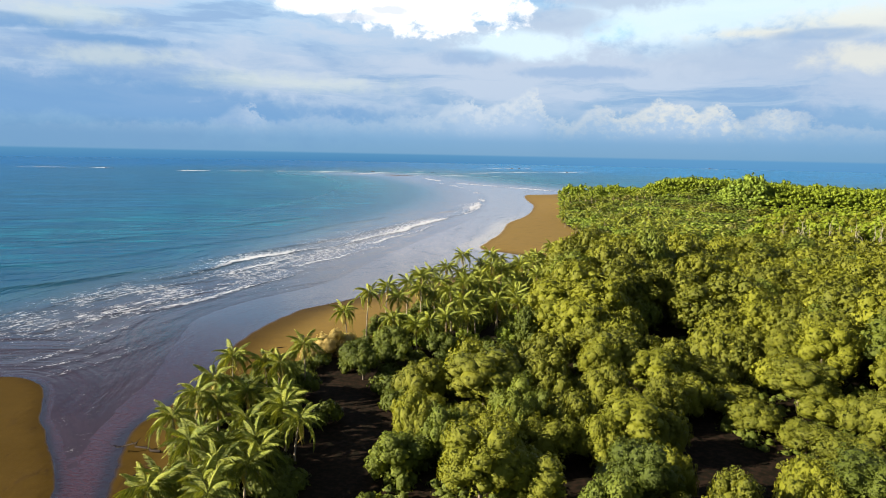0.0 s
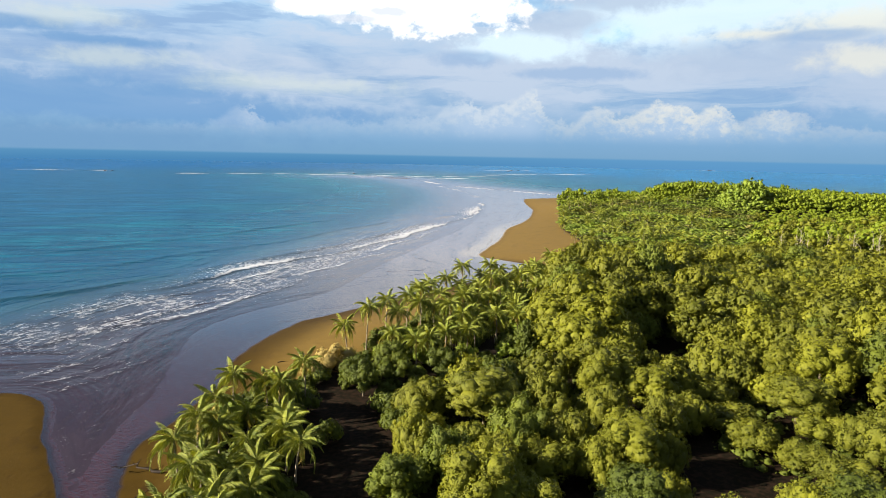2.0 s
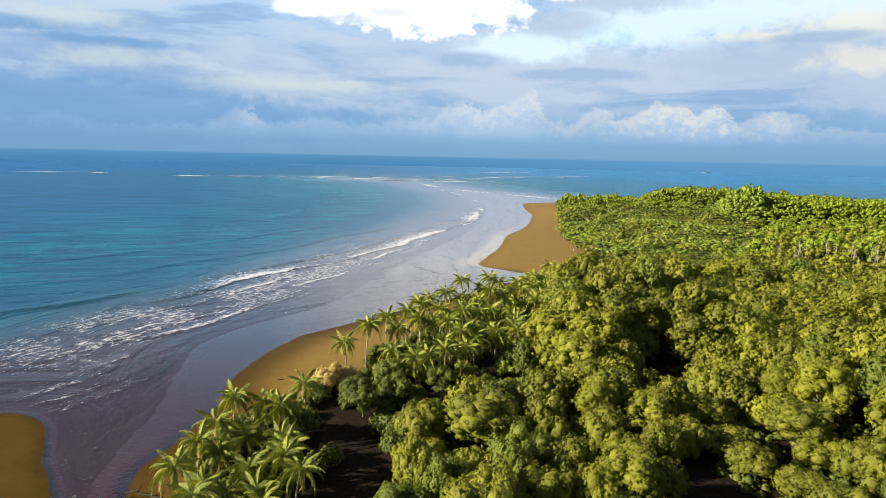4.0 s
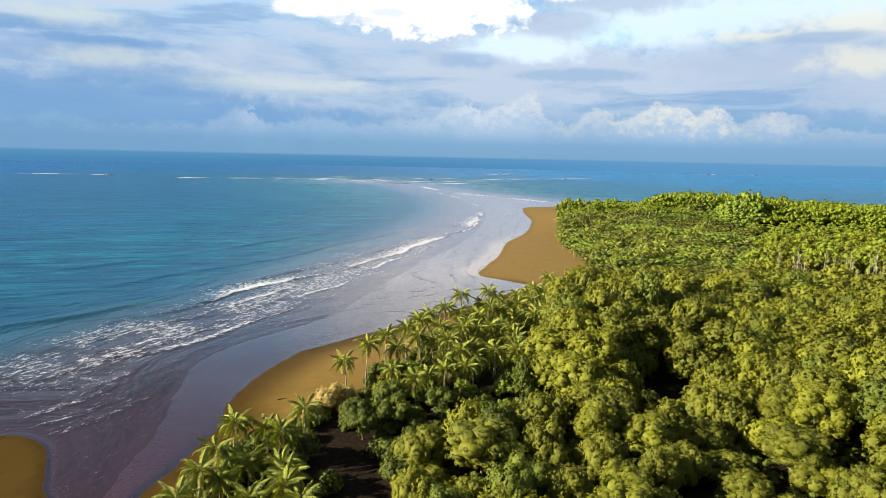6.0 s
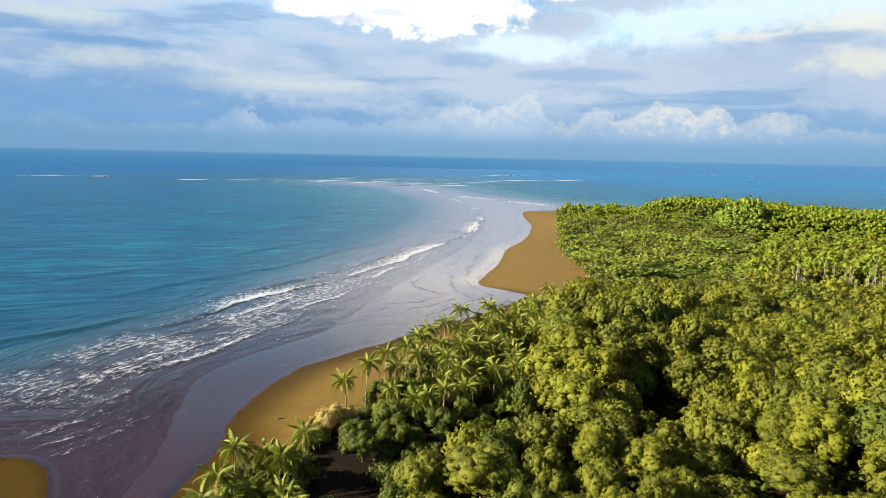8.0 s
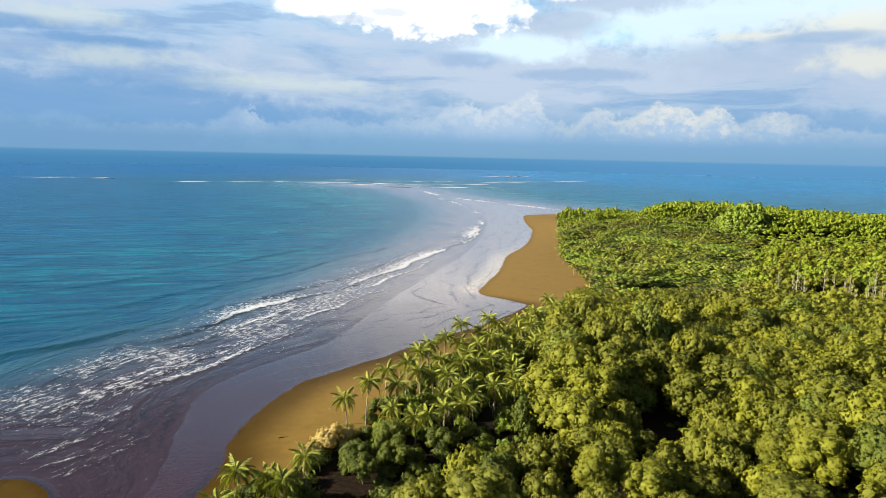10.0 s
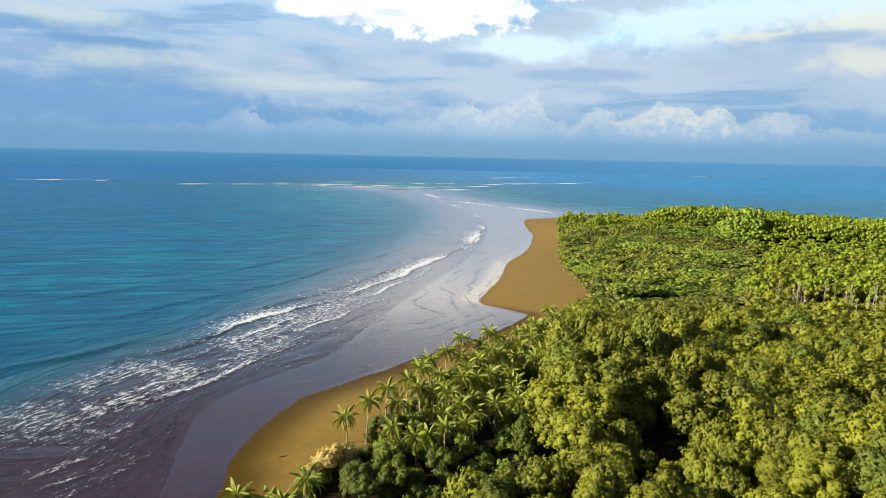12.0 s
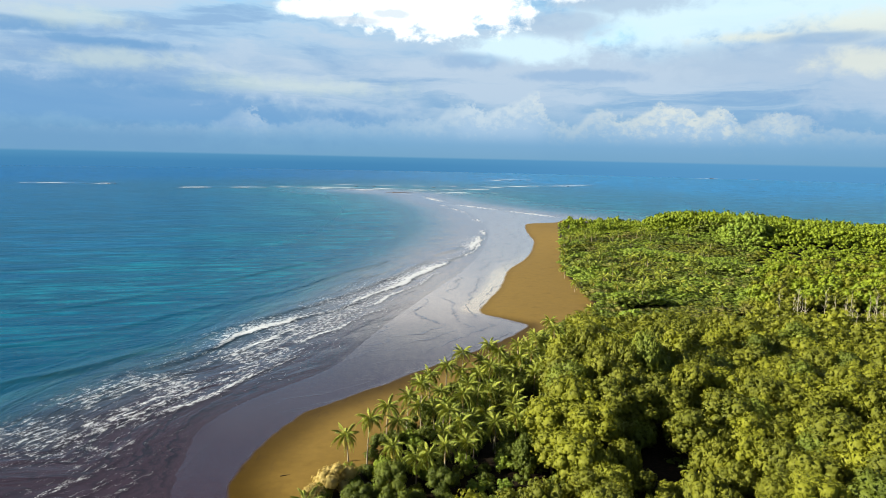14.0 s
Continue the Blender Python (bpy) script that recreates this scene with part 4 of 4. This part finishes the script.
def far_palm(seed, height=9.0, fronds=14):
    rng = np.random.default_rng(seed)
    base = new("palm_tree")
    k = np.linspace(0, 1, 6)
    path = np.stack([0.5 * k ** 2, 0.3 * k ** 2, -0.4 + (height + 0.4) * k], -1)
    part("trunk", mesh_of("trunk", *tube(path, 0.22 * (1 - 0.4 * k), 5), PALM_BARK, True), base)
    vs, qs, ts, n0 = [], [], [], 0
    for i in range(fronds):
        age = i / (fronds - 1)
        v, (q, t) = frond_shape(rng, 5.0, 0.4 + 0.8 * age, 11, 2.6)
        m = np.array(Matrix.Translation(path[-1]) @ pose(0, 0, 0, 0, -(62 - 92 * age) * 0.75, i * 137.5 + rng.uniform(-12, 12)))
        vs.append(v @ m[:3, :3].T + m[:3, 3]), qs.append(q + n0), ts.append(t + n0)
        n0 += len(v)
    part("crown", mesh_of("crown", np.concatenate(vs), [np.concatenate(qs), np.concatenate(ts)], FROND), base)
    return tagged(base, "coconut palm rising from low green scrub", "palm tree", "palms in the low ground")


FAR_PALMS = [far_palm(150 + i) for i in range(4)]
FAR_SPOTS = []
while len(FAR_SPOTS) < 85:
    y = rng.uniform(405, 800)
    x = rng.uniform(0.165 if y > 560 else 0.20 if y > 500 else 0.27, 0.40 if rng.uniform() < 0.75 else 0.46) * y
    if signed(np.array([x]), np.array([y]), BROAD)[0] > 2.0 and ((x - 150) / 40) ** 2 + ((y - 405) / 36) ** 2 > 1:
        FAR_SPOTS.append((x, y))
for i, (x, y) in enumerate(FAR_SPOTS):
    m = spot(x, y, rng.uniform(0, 360), rng.uniform(1.0, 1.4), rng.uniform(0.75, 1.15))
    ob = FAR_PALMS[i] if i < 4 else copy_thing(FAR_PALMS[i % 4], m)
    ob.matrix_basis = m

# ---------------------------------------------------------------- scrub under the palms
SHRUBS = [broadleaf("shrub", 500 + i, (LEAF_DARK, LEAF, LEAF_FRESH)[i], radius=2.6, height=4.2, depth=3.6, lobes=7, leaves=700, size=0.30, thick=0.08, level=1, per=8, clump=0.5,
                    label=("dark green shrub under the palms", "green leafy shrub between palm trunks", "fresh green bush at the beach edge")[i]) for i in range(3)]
for o in SHRUBS:
    tagged(o, category="shrub", group="scrub under the palms")
rng = np.random.default_rng(8)
for x, y in strip_spots(7.0, 62, -0.5, 3.0):
    if clearing(x, y) or rng.uniform() < (0.7 if y < 152 and -32 < x < -11 else 0.12):
        continue
    s = rng.uniform(1.0, 1.6) * (0.8 if 163 < y < 200 else 1.0)
    copy_thing(SHRUBS[0 if y < 165 and x > -38 else (0, 0, 1, 0, 2)[int(rng.integers(5))]], spot(x, y, rng.uniform(0, 360), s, s * rng.uniform(0.8, 1.2)))
for kind in SHRUBS:
    for o in (*kind.children, kind):
        bpy.data.objects.remove(o)


def bush(name, x, y, seed, mat, radius, height, words, category, leaves=3600, size=0.28, thick=0.22, depth=None, lobes=10):
    ob = broadleaf(name, seed, mat, radius=radius, height=height, depth=depth or height * 0.6, lobes=lobes, leaves=leaves, size=size, thick=thick, label=words, clump=0.6)
    ob.matrix_basis = spot(x, y)
    return tagged(ob, category=category)


bush("dry_bush", -31.5, 187.0, 601, LEAF_DRY, 6.4, 9.5, "pale brown half-dry bushy tree at the beach edge", "tree", 4200, 0.27, depth=8.0)
bush("dry_bush", -35.5, 181.0, 609, LEAF_DRY, 3.4, 6.0, "low pale brown bush spreading over the sand", "bush", 2200, 0.25, depth=5.0)
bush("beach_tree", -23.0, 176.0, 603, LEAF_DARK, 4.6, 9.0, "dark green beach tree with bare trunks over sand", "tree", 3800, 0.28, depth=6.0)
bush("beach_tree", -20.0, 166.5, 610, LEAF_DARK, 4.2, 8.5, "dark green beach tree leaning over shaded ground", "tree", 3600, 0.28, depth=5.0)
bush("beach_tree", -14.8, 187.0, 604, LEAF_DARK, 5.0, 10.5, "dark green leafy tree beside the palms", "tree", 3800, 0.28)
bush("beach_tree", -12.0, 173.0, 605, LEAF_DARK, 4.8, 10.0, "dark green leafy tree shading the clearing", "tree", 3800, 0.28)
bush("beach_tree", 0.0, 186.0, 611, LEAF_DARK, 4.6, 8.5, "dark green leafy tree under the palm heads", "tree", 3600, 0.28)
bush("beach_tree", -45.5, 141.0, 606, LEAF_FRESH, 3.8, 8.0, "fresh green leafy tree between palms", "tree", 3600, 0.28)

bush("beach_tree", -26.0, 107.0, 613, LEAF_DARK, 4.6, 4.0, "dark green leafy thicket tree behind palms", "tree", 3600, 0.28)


# ---------------------------------------------------------------- wood on the beach, snags and rocks
def limb_path(rng, start, end, sag=0.0, wander=0.06, n=7):
    k = np.linspace(0, 1, n)[:, None]
    p = np.asarray(start) * (1 - k) + np.asarray(end) * k
    size = np.linalg.norm(np.asarray(end, float) - np.asarray(start, float))
    p = p + rng.normal(size=p.shape) * wander * size * np.sin(k * math.pi)
    p[:, 2] += sag * np.sin(k[:, 0] * math.pi)
    return p


def driftwood_branch(x, y, turn, length, seed, words):
    """A fallen bough with bare side branches."""
    rng = np.random.default_rng(seed)
    base = new("driftwood_branch")
    k = np.linspace(0, 1, 7)
    stem = limb_path(rng, (0, 0, 0.25), (length, 0.4, 0.45), 0.35)
    v, f = tube(stem, 0.26 * (1 - 0.75 * k) + 0.03, 8)
    part("stem", mesh_of("stem", v, f, DRIFTWOOD, True), base)
    for i in range(7):
        a = stem[2 + i % 5]
        away = np.array([rng.uniform(0.2, 1.8), rng.uniform(-1.8, 1.8), rng.uniform(0.2, 1.6)])
        q = limb_path(rng, a, a + away, 0.15, 0.1, 5)
        v, f = tube(q, np.linspace(0.08, 0.015, 5), 5)
        part("branch", mesh_of("branch", v, f, DRIFTWOOD, True), base)
    base.matrix_basis = spot(x, y, turn)
    return tagged(base, words, "driftwood")


driftwood_branch(-55.0, 125.0, 172, 9.0, 21, "dark fallen bough with bare twigs on the sand")
driftwood_branch(-18.5, 214.0, 65, 5.5, 22, "dark bare branches heaped at a palm's foot")
driftwood_branch(-20.5, 211.0, 120, 4.0, 23, "broken dark branch lying at the beach edge")
for x, y, turn, length in ((-56.2, 115.0, 68, 4.2), (-49.5, 196.0, 20, 3.0), (-15.5, 222.0, 140, 3.4)):
    rng = np.random.default_rng(int(x * 10) % 97)
    k = np.linspace(0, 1, 7)
    v, f = tube(limb_path(rng, (0, 0, 0.10), (length, 0, 0.13), 0.03, 0.02), 0.15 - 0.05 * k, 8)
    log = new("driftwood_log", mesh_of("driftwood_log", v, f, DRIFTWOOD, True))
    log.matrix_basis = spot(x, y, turn)
    tagged(log, "dark weathered log lying on damp brown sand", "driftwood")


def snag(seed, height):
    """A dead pale tree: bare trunk and a few broken limbs."""
    rng = np.random.default_rng(seed)
    base = new("bare_tree")
    k = np.linspace(0, 1, 7)
    stem = limb_path(rng, (0, 0, -0.4), (rng.uniform(-1, 1), rng.uniform(-1, 1), height), 0, 0.02)
    v, f = tube(stem, 0.17 * (1 - 0.7 * k) + 0.03, 6)
    part("trunk", mesh_of("trunk", v, f, DEADWOOD, True), base)
    for i in range(6):
        a = stem[3 + i % 4]
        q = limb_path(rng, a, a + np.array([rng.uniform(-2.4, 2.4), rng.uniform(-2.4, 2.4), rng.uniform(1.5, 4.0)]), 0, 0.06, 5)
        v, f = tube(q, np.linspace(0.08, 0.03, 5), 5)
        part("limb", mesh_of("limb", v, f, DEADWOOD, True), base)
    return tagged(base, "pale bare dead tree standing in scrub", "dead tree", "bare trees in the low woods")


SNAGS = [snag(31 + i, 15.0) for i in range(3)]
rng = np.random.default_rng(12)
SNAG_SPOTS = [(221.5, 436.0), (219.0, 431.0), (194.0, 380.0)] + [(rng.uniform(206, 272), rng.uniform(358, 412)) for _ in range(34)]
for i, (x, y) in enumerate(SNAG_SPOTS):
    m = spot(x, y, rng.uniform(0, 360), 1.0, rng.uniform(0.75, 1.2))
    if i < 3:
        SNAGS[i].matrix_basis = m
    else:
        copy_thing(SNAGS[i % 3], m)


def rock(seed, x, y, across, high, words="dark wet reef rock awash in surf"):
    rng = np.random.default_rng(seed)
    v, f = BALLS[2]
    d = v * (1 + 0.28 * lumps(v, rng, 3.5) + 0.12 * lumps(v, rng, 9.0))[:, None]
    ob = new("reef_rock", mesh_of("reef_rock", d * np.array([across / 2, across / 3.2, high]), f, ROCK, True))
    ob.matrix_basis = pose(x, y, -0.2, 0, 0, rng.uniform(-15, 15))
    return tagged(ob, words, "rock", "rocks of the reef")


rng = np.random.default_rng(13)
for i in range(9):
    rock(60 + i, -168 + i * 8.5 + rng.uniform(-2, 2), 1912 + rng.uniform(-9, 9), rng.uniform(10, 17), rng.uniform(0.7, 1.5))
for i, (x, y, across, high) in enumerate(((-1222, 2030, 16, 2.0), (-1205, 2034, 12, 1.6), (-1040, 2066, 12, 1.8), (-1020, 2070, 10, 1.6), (330, 3290, 18, 2.6), (365, 3300, 15, 2.2), (300, 3120, 12, 2.0),
                                          (-40, 2290, 12, 1.6), (-300, 2250, 13, 1.8), (-240, 2262, 12, 1.8), (480, 2640, 12, 1.8), (1765, 4490, 17, 6.0), (1785, 4500, 14, 4.5), (2060, 4440, 12, 3.5))):
    rock(80 + i, x, y, across, high)


# ---------------------------------------------------------------- the woods
KINDS = {}
for i in range(7):
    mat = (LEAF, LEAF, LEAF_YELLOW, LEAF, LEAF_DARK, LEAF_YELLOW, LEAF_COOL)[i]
    words = ("green broadleaf tree with a lumpy sunlit crown", "green broadleaf tree with a wide many-lobed crown", "yellow-green broadleaf tree with a dense round crown",
             "tall green broadleaf tree with an uneven crown", "dark green broadleaf tree with a shaded crown", "olive yellow broadleaf tree in close woods",
             "fresh green broadleaf tree with a ragged crown")[i]
    for fine, (sprays, size, per) in enumerate(((2700, 0.46, 9), (7260, 0.27, 22))):
        for short in (0, 1):
            KINDS[i, fine, short] = broadleaf("broadleaf_tree", 300 + i + 20 * short, mat, radius=(6.8, 7.6, 6.4, 6.0, 6.6, 7.0, 6.4)[i] * (1 - 0.06 * short), height=12.0 if short else 20.0,
                                              depth=9.5 if short else (14.0, 14.0, 12.0, 16.0, 13.0, 15.0, 15.0)[i], lobes=(27, 32, 24, 28, 25, 30, 26)[i] - 8 * short,
                                              leaves=sprays - sprays // 5 * short, size=size, label=words, level=1 + fine, per=per)


def ease(v, a, b):
    t = np.clip((v - a) / (b - a), 0, 1)
    return t * t * (3 - 2 * t)


def lowland(x, y):
    """1 in the low clearing with palms and scrub, 0 in the high woods."""
    return ease(y, 335, 400) * ease(x / np.maximum(y, 1), 0.50, 0.45) * ease(y, 830, 770)


# heights of tree tops met in the near woods
TOPS = [(14, 151, 20), (40, 163, 18), (53, 161, 16), (26, 130, 15), (42, 147, 13), (44, 254, 31), (70, 265, 33), (87, 241, 30), (99, 184, 23), (122, 190, 28), (84, 176, 11),
        (7, 96, 20), (36, 123, 16), (99, 164, 22), (82, 124, 10), (80, 145, 9), (38, 106, 14), (21, 200, 18), (44, 173, 18), (73, 230, 26), (87, 214, 22), (116, 180, 28),
        (52, 245, 32), (73, 198, 14), (91, 187, 15), (32, 222, 25), (111, 205, 21), (120, 250, 24), (150, 230, 25)]


def canopy(x, y):
    """Height of the tree tops above the sea."""
    weigh = [1.0 / ((x - tx) ** 2 + (y - ty) ** 2 + 60.0) ** 1.5 for tx, ty, _ in TOPS]
    h = sum(wt * tz for wt, (_, _, tz) in zip(weigh, TOPS)) / sum(weigh)
    back = ease(y, 300, 420)
    h = h * (1 - back) + 19.5 * back
    h = h - 6.0 * ease(y, 540, 640)
    r = x / np.maximum(y, 1)
    crest = 24.0 + 16.0 * ease(r, 0.285, 0.345) - 10.0 * ease(r, 0.35, 0.62)
    line = 850.0 - 85.0 * ease(r, 0.34, 0.48)
    far = ease(y, line - 75, line - 8)
    h = h * (1 - lowland(x, y)) + 9.0 * lowland(x, y)
    return h * (1 - far) + crest * far - 9.0 * far * ease(r, 0.24, 0.2) * ease(y, 900, 870)


# the nearest crowns: place, height of the top, spread, kind
HEROES = [(6.5, 99, 20, 7.2, 2), (14.5, 97, 16, 5.5, 2), (-7, 114, 11.5, 6.0, 6), (-4.6, 149, 15, 6.5, 0), (10, 145, 18.5, 7.6, 1), (26.5, 131, 15, 5.4, 0), (36, 121, 16, 6.2, 5),
          (30, 119, 13.5, 4.8, 5), (43, 124, 13.5, 5.0, 0), (39, 107, 13, 3.8, 5), (38, 156, 18, 5.6, 2), (50, 155, 16, 6.0, 5), (67, 161, 12.5, 7.0, 0), (68, 137, 10.5, 5.6, 0),
          (83, 149, 17, 7.4, 0), (64, 109, 9.5, 5.2, 1), (75, 115, 11.5, 7.0, 3), (90, 133, 14.5, 7.2, 0), (100, 166, 22, 7.6, 5), (91, 172, 19.5, 6.4, 3), (88, 186, 14.5, 6.0, 0), (86, 142, 11, 6.6, 1)]
GAPS = [(28, 181, 7), (61, 151, 4), (56, 124, 8.5), (52, 109, 8), (28, 112, 4.5), (77, 191, 6), (24, 160, 5.5), (104, 238, 7), (79, 247, 6), (113, 260, 6), (21, 235, 7), (92, 270, 6), (29, 263, 6), (78, 218, 6), (66, 201, 6)]
rng = np.random.default_rng(77)
spots = []
y, row = -40.0, 0
while y < 930:
    step = 10.0 if y < 300 else 9.6 if y < 520 else 11.2 if y < 700 else 10.8
    x = -60.0 + (row % 2) * step / 2
    while x < (0.78 * max(y, 60) + 80 if y < 250 else 0.70 * y + 60):
        spots.append((x + rng.uniform(-2.6, 2.6), y + rng.uniform(-2.6, 2.6)))
        x += step
    y += step * 0.88
    row += 1
for gx_ in np.arange(95, 420, 8.2):                   # close scrub in the low ground
    for gy_ in np.arange(345, 820, 9.2):
        if lowland(gx_, gy_) > 0.5:
            spots.append((gx_ + rng.uniform(-2, 2), gy_ + rng.uniform(-2, 2)))
spots = np.array(spots)
depth_in = signed(spots[:, 0], spots[:, 1], BROAD)
heights = land(spots[:, 0], spots[:, 1])[0]
tops = canopy(spots[:, 0], spots[:, 1])
lows = lowland(spots[:, 0], spots[:, 1])
placed = []
for (x, y), d, g, top, low in zip(spots, depth_in, heights, tops, lows):
    if d < (3.0 if y < 420 else 0.5) or rng.uniform() < 0.04 or (x < 24 and 62 < y < 116):
        continue
    if any((x - gx_) ** 2 + (y - gy_) ** 2 < (r + 2.5) ** 2 for gx_, gy_, r in GAPS):
        continue
    if any((x - hx) ** 2 + (y - hy) ** 2 < (r + 3.4) ** 2 for hx, hy, _, r, _ in HEROES):
        continue
    placed.append((x, y, d, g, top, low))
for x, y, top, r, k in HEROES:
    g = ground_z(x, y)
    m = pose(x, y, g, 0, 0, rng.uniform(0, 360)) @ Matrix.Diagonal((r / 6.8, r / 6.8, (top - g) / (20.0 if top > 15.5 else 12.0), 1))
    copy_thing(KINDS[k, 1, int(top <= 15.5)], m)
placed.sort(key=lambda q: q[0] ** 2 + q[1] ** 2 + (0 if q[1] > 45 and q[0] < 0.7 * q[1] + 12 else 1e9))
SINGLE = 300 - len(HEROES)
LODS = {}
bulk = {}
for i, (x, y, d, g, top, low) in enumerate(placed):
    if ((x - 238) / 38) ** 2 + ((y - 385) / 34) ** 2 < 1:
        top *= 0.62
    if low < 0.5:
        top = top * rng.uniform(0.55, 0.78) if rng.uniform() < 0.22 and y < 420 else top + rng.normal() * 2.4
    else:
        tall_patch = float(wave_noise(np.array(x), np.array(y), 21.0, 5.0))
        top = top * (0.58 + 0.80 * min(1.0, max(0.0, 0.45 + tall_patch)) + rng.uniform(0, 0.22))
        if ((x - 150) / 45) ** 2 + ((y - 405) / 36) ** 2 < 1:
            top = 3.6
        if d < 16:
            top = rng.uniform(8, 12)
    if d < 9:
        top *= 0.88
    high = max(top - g, 3.0) / 20.0
    wide = min(1.15, max(0.80, high)) * rng.uniform(0.88, 1.22)
    if y > 790:
        wide *= 0.8
    if low > 0.5:
        wide = min(1.15, max(0.86, high * 1.9)) * rng.uniform(0.85, 1.25)
    if i < SINGLE:
        k = (0, 1, 3, 5, 0, 2, 1, 4, 3, 6, 5, 0)[int(rng.integers(12))]
        m = pose(x, y, g, 0, 0, rng.uniform(0, 360)) @ Matrix.Diagonal((wide, wide, high if high > 0.77 else high * 20 / 12, 1))
        copy_thing(KINDS[k, int(math.hypot(x, y) < 160), int(high <= 0.77)], m)
        continue
    r = math.hypot(x, y)
    hidden = not (y > 45 and x < 0.7 * y + 12)
    lod = 3 if hidden else 0 if r < 400 and low < 0.5 else 1 if r < 600 else 2
    pick = (lod, int(rng.integers(5)))
    if pick not in LODS:
        q = np.random.default_rng(900 + 10 * lod + pick[1])
        LODS[pick] = crown_shape(q, 6.4, 20.0, (14.0, 15.0, 16.0, 17.0)[lod], (16, 10, 8, 6)[lod], (840, 250, 170, 80)[lod], (0.80, 1.05, 1.10, 1.5)[lod], 1, (7, 5, 5, 4)[lod], 1.1)
    v, f, h, _, soft = LODS[pick]
    t = rng.uniform(0, 2 * math.pi)
    c, s = math.cos(t), math.sin(t)
    tone = min(1.0, max(0.0, 0.5 + 0.55 * float(wave_noise(np.array(x), np.array(y), 26.0, 9.0)) + rng.uniform(-0.22, 0.22))) if low > 0.5 else rng.uniform()
    name = "fresh" if low > 0.5 and tone < 0.44 else "dark" if low > 0.5 and tone < 0.68 else "dry" if low > 0.5 and tone < 0.74 else "bright" if y > 660 and low < 0.5 or (x / max(y, 1) > 0.47 and y > 420 and tone < 0.6) else "yellow" if tone < 0.3 else "green"
    vs, fs, hs, ns = bulk.setdefault(name, ([], [], [], []))
    n0 = sum(len(q) for q in vs)
    vs.append(np.stack([(v[:, 0] * c - v[:, 1] * s) * wide + x, (v[:, 0] * s + v[:, 1] * c) * wide + y, v[:, 2] * high + g], -1))
    ns.append(np.stack([soft[:, 0] * c - soft[:, 1] * s, soft[:, 0] * s + soft[:, 1] * c, soft[:, 2]], -1))
    fs.append(f + n0), hs.append(h + n0)
    if 750 < y < 900 and not hidden:                  # younger trees close the foot of the crest
        n1 = n0 + len(vs[-1])
        vs.append(np.stack([(v[:, 0] * s - v[:, 1] * c) * wide * 1.1 + x + 3.5, (v[:, 0] * c + v[:, 1] * s) * wide * 1.1 + y - 4.0, v[:, 2] * high * 0.58 + g - 1.5], -1))
        ns.append(np.stack([soft[:, 0] * s - soft[:, 1] * c, soft[:, 0] * c + soft[:, 1] * s, soft[:, 2]], -1))
        fs.append(f + n1), hs.append(h + n1)
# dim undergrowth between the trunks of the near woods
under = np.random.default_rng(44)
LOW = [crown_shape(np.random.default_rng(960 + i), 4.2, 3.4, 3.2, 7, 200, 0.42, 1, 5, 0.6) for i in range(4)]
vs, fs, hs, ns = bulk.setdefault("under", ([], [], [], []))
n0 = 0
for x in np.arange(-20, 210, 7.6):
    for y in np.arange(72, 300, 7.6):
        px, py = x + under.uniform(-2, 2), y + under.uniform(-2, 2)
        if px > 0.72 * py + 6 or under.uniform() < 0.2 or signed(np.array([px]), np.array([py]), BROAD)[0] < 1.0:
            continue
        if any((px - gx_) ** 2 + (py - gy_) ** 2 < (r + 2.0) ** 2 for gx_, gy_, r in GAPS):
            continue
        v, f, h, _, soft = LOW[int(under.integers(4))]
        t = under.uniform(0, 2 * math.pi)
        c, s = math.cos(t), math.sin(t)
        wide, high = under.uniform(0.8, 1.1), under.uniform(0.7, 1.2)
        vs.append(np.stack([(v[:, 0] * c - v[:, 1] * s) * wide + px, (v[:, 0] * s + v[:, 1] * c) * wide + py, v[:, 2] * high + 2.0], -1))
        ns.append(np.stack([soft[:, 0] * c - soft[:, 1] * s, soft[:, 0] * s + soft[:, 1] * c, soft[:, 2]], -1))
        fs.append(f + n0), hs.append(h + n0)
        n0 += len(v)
for kind in KINDS.values():
    for o in (*kind.children, kind):
        bpy.data.objects.remove(o)
WORDS = {"bright": ("bright_woods", "bright yellow-green woods along the headland crest", LEAF_BRIGHT),
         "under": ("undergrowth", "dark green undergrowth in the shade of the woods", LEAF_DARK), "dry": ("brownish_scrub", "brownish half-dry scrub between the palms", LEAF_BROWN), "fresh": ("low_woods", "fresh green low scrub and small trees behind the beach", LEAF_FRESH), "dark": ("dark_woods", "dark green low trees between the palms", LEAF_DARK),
         "yellow": ("yellow_woods", "yellow-green tropical tree tops on the headland", LEAF_YELLOW), "green": ("far_woods", "dense green tropical woods covering the headland", LEAF)}
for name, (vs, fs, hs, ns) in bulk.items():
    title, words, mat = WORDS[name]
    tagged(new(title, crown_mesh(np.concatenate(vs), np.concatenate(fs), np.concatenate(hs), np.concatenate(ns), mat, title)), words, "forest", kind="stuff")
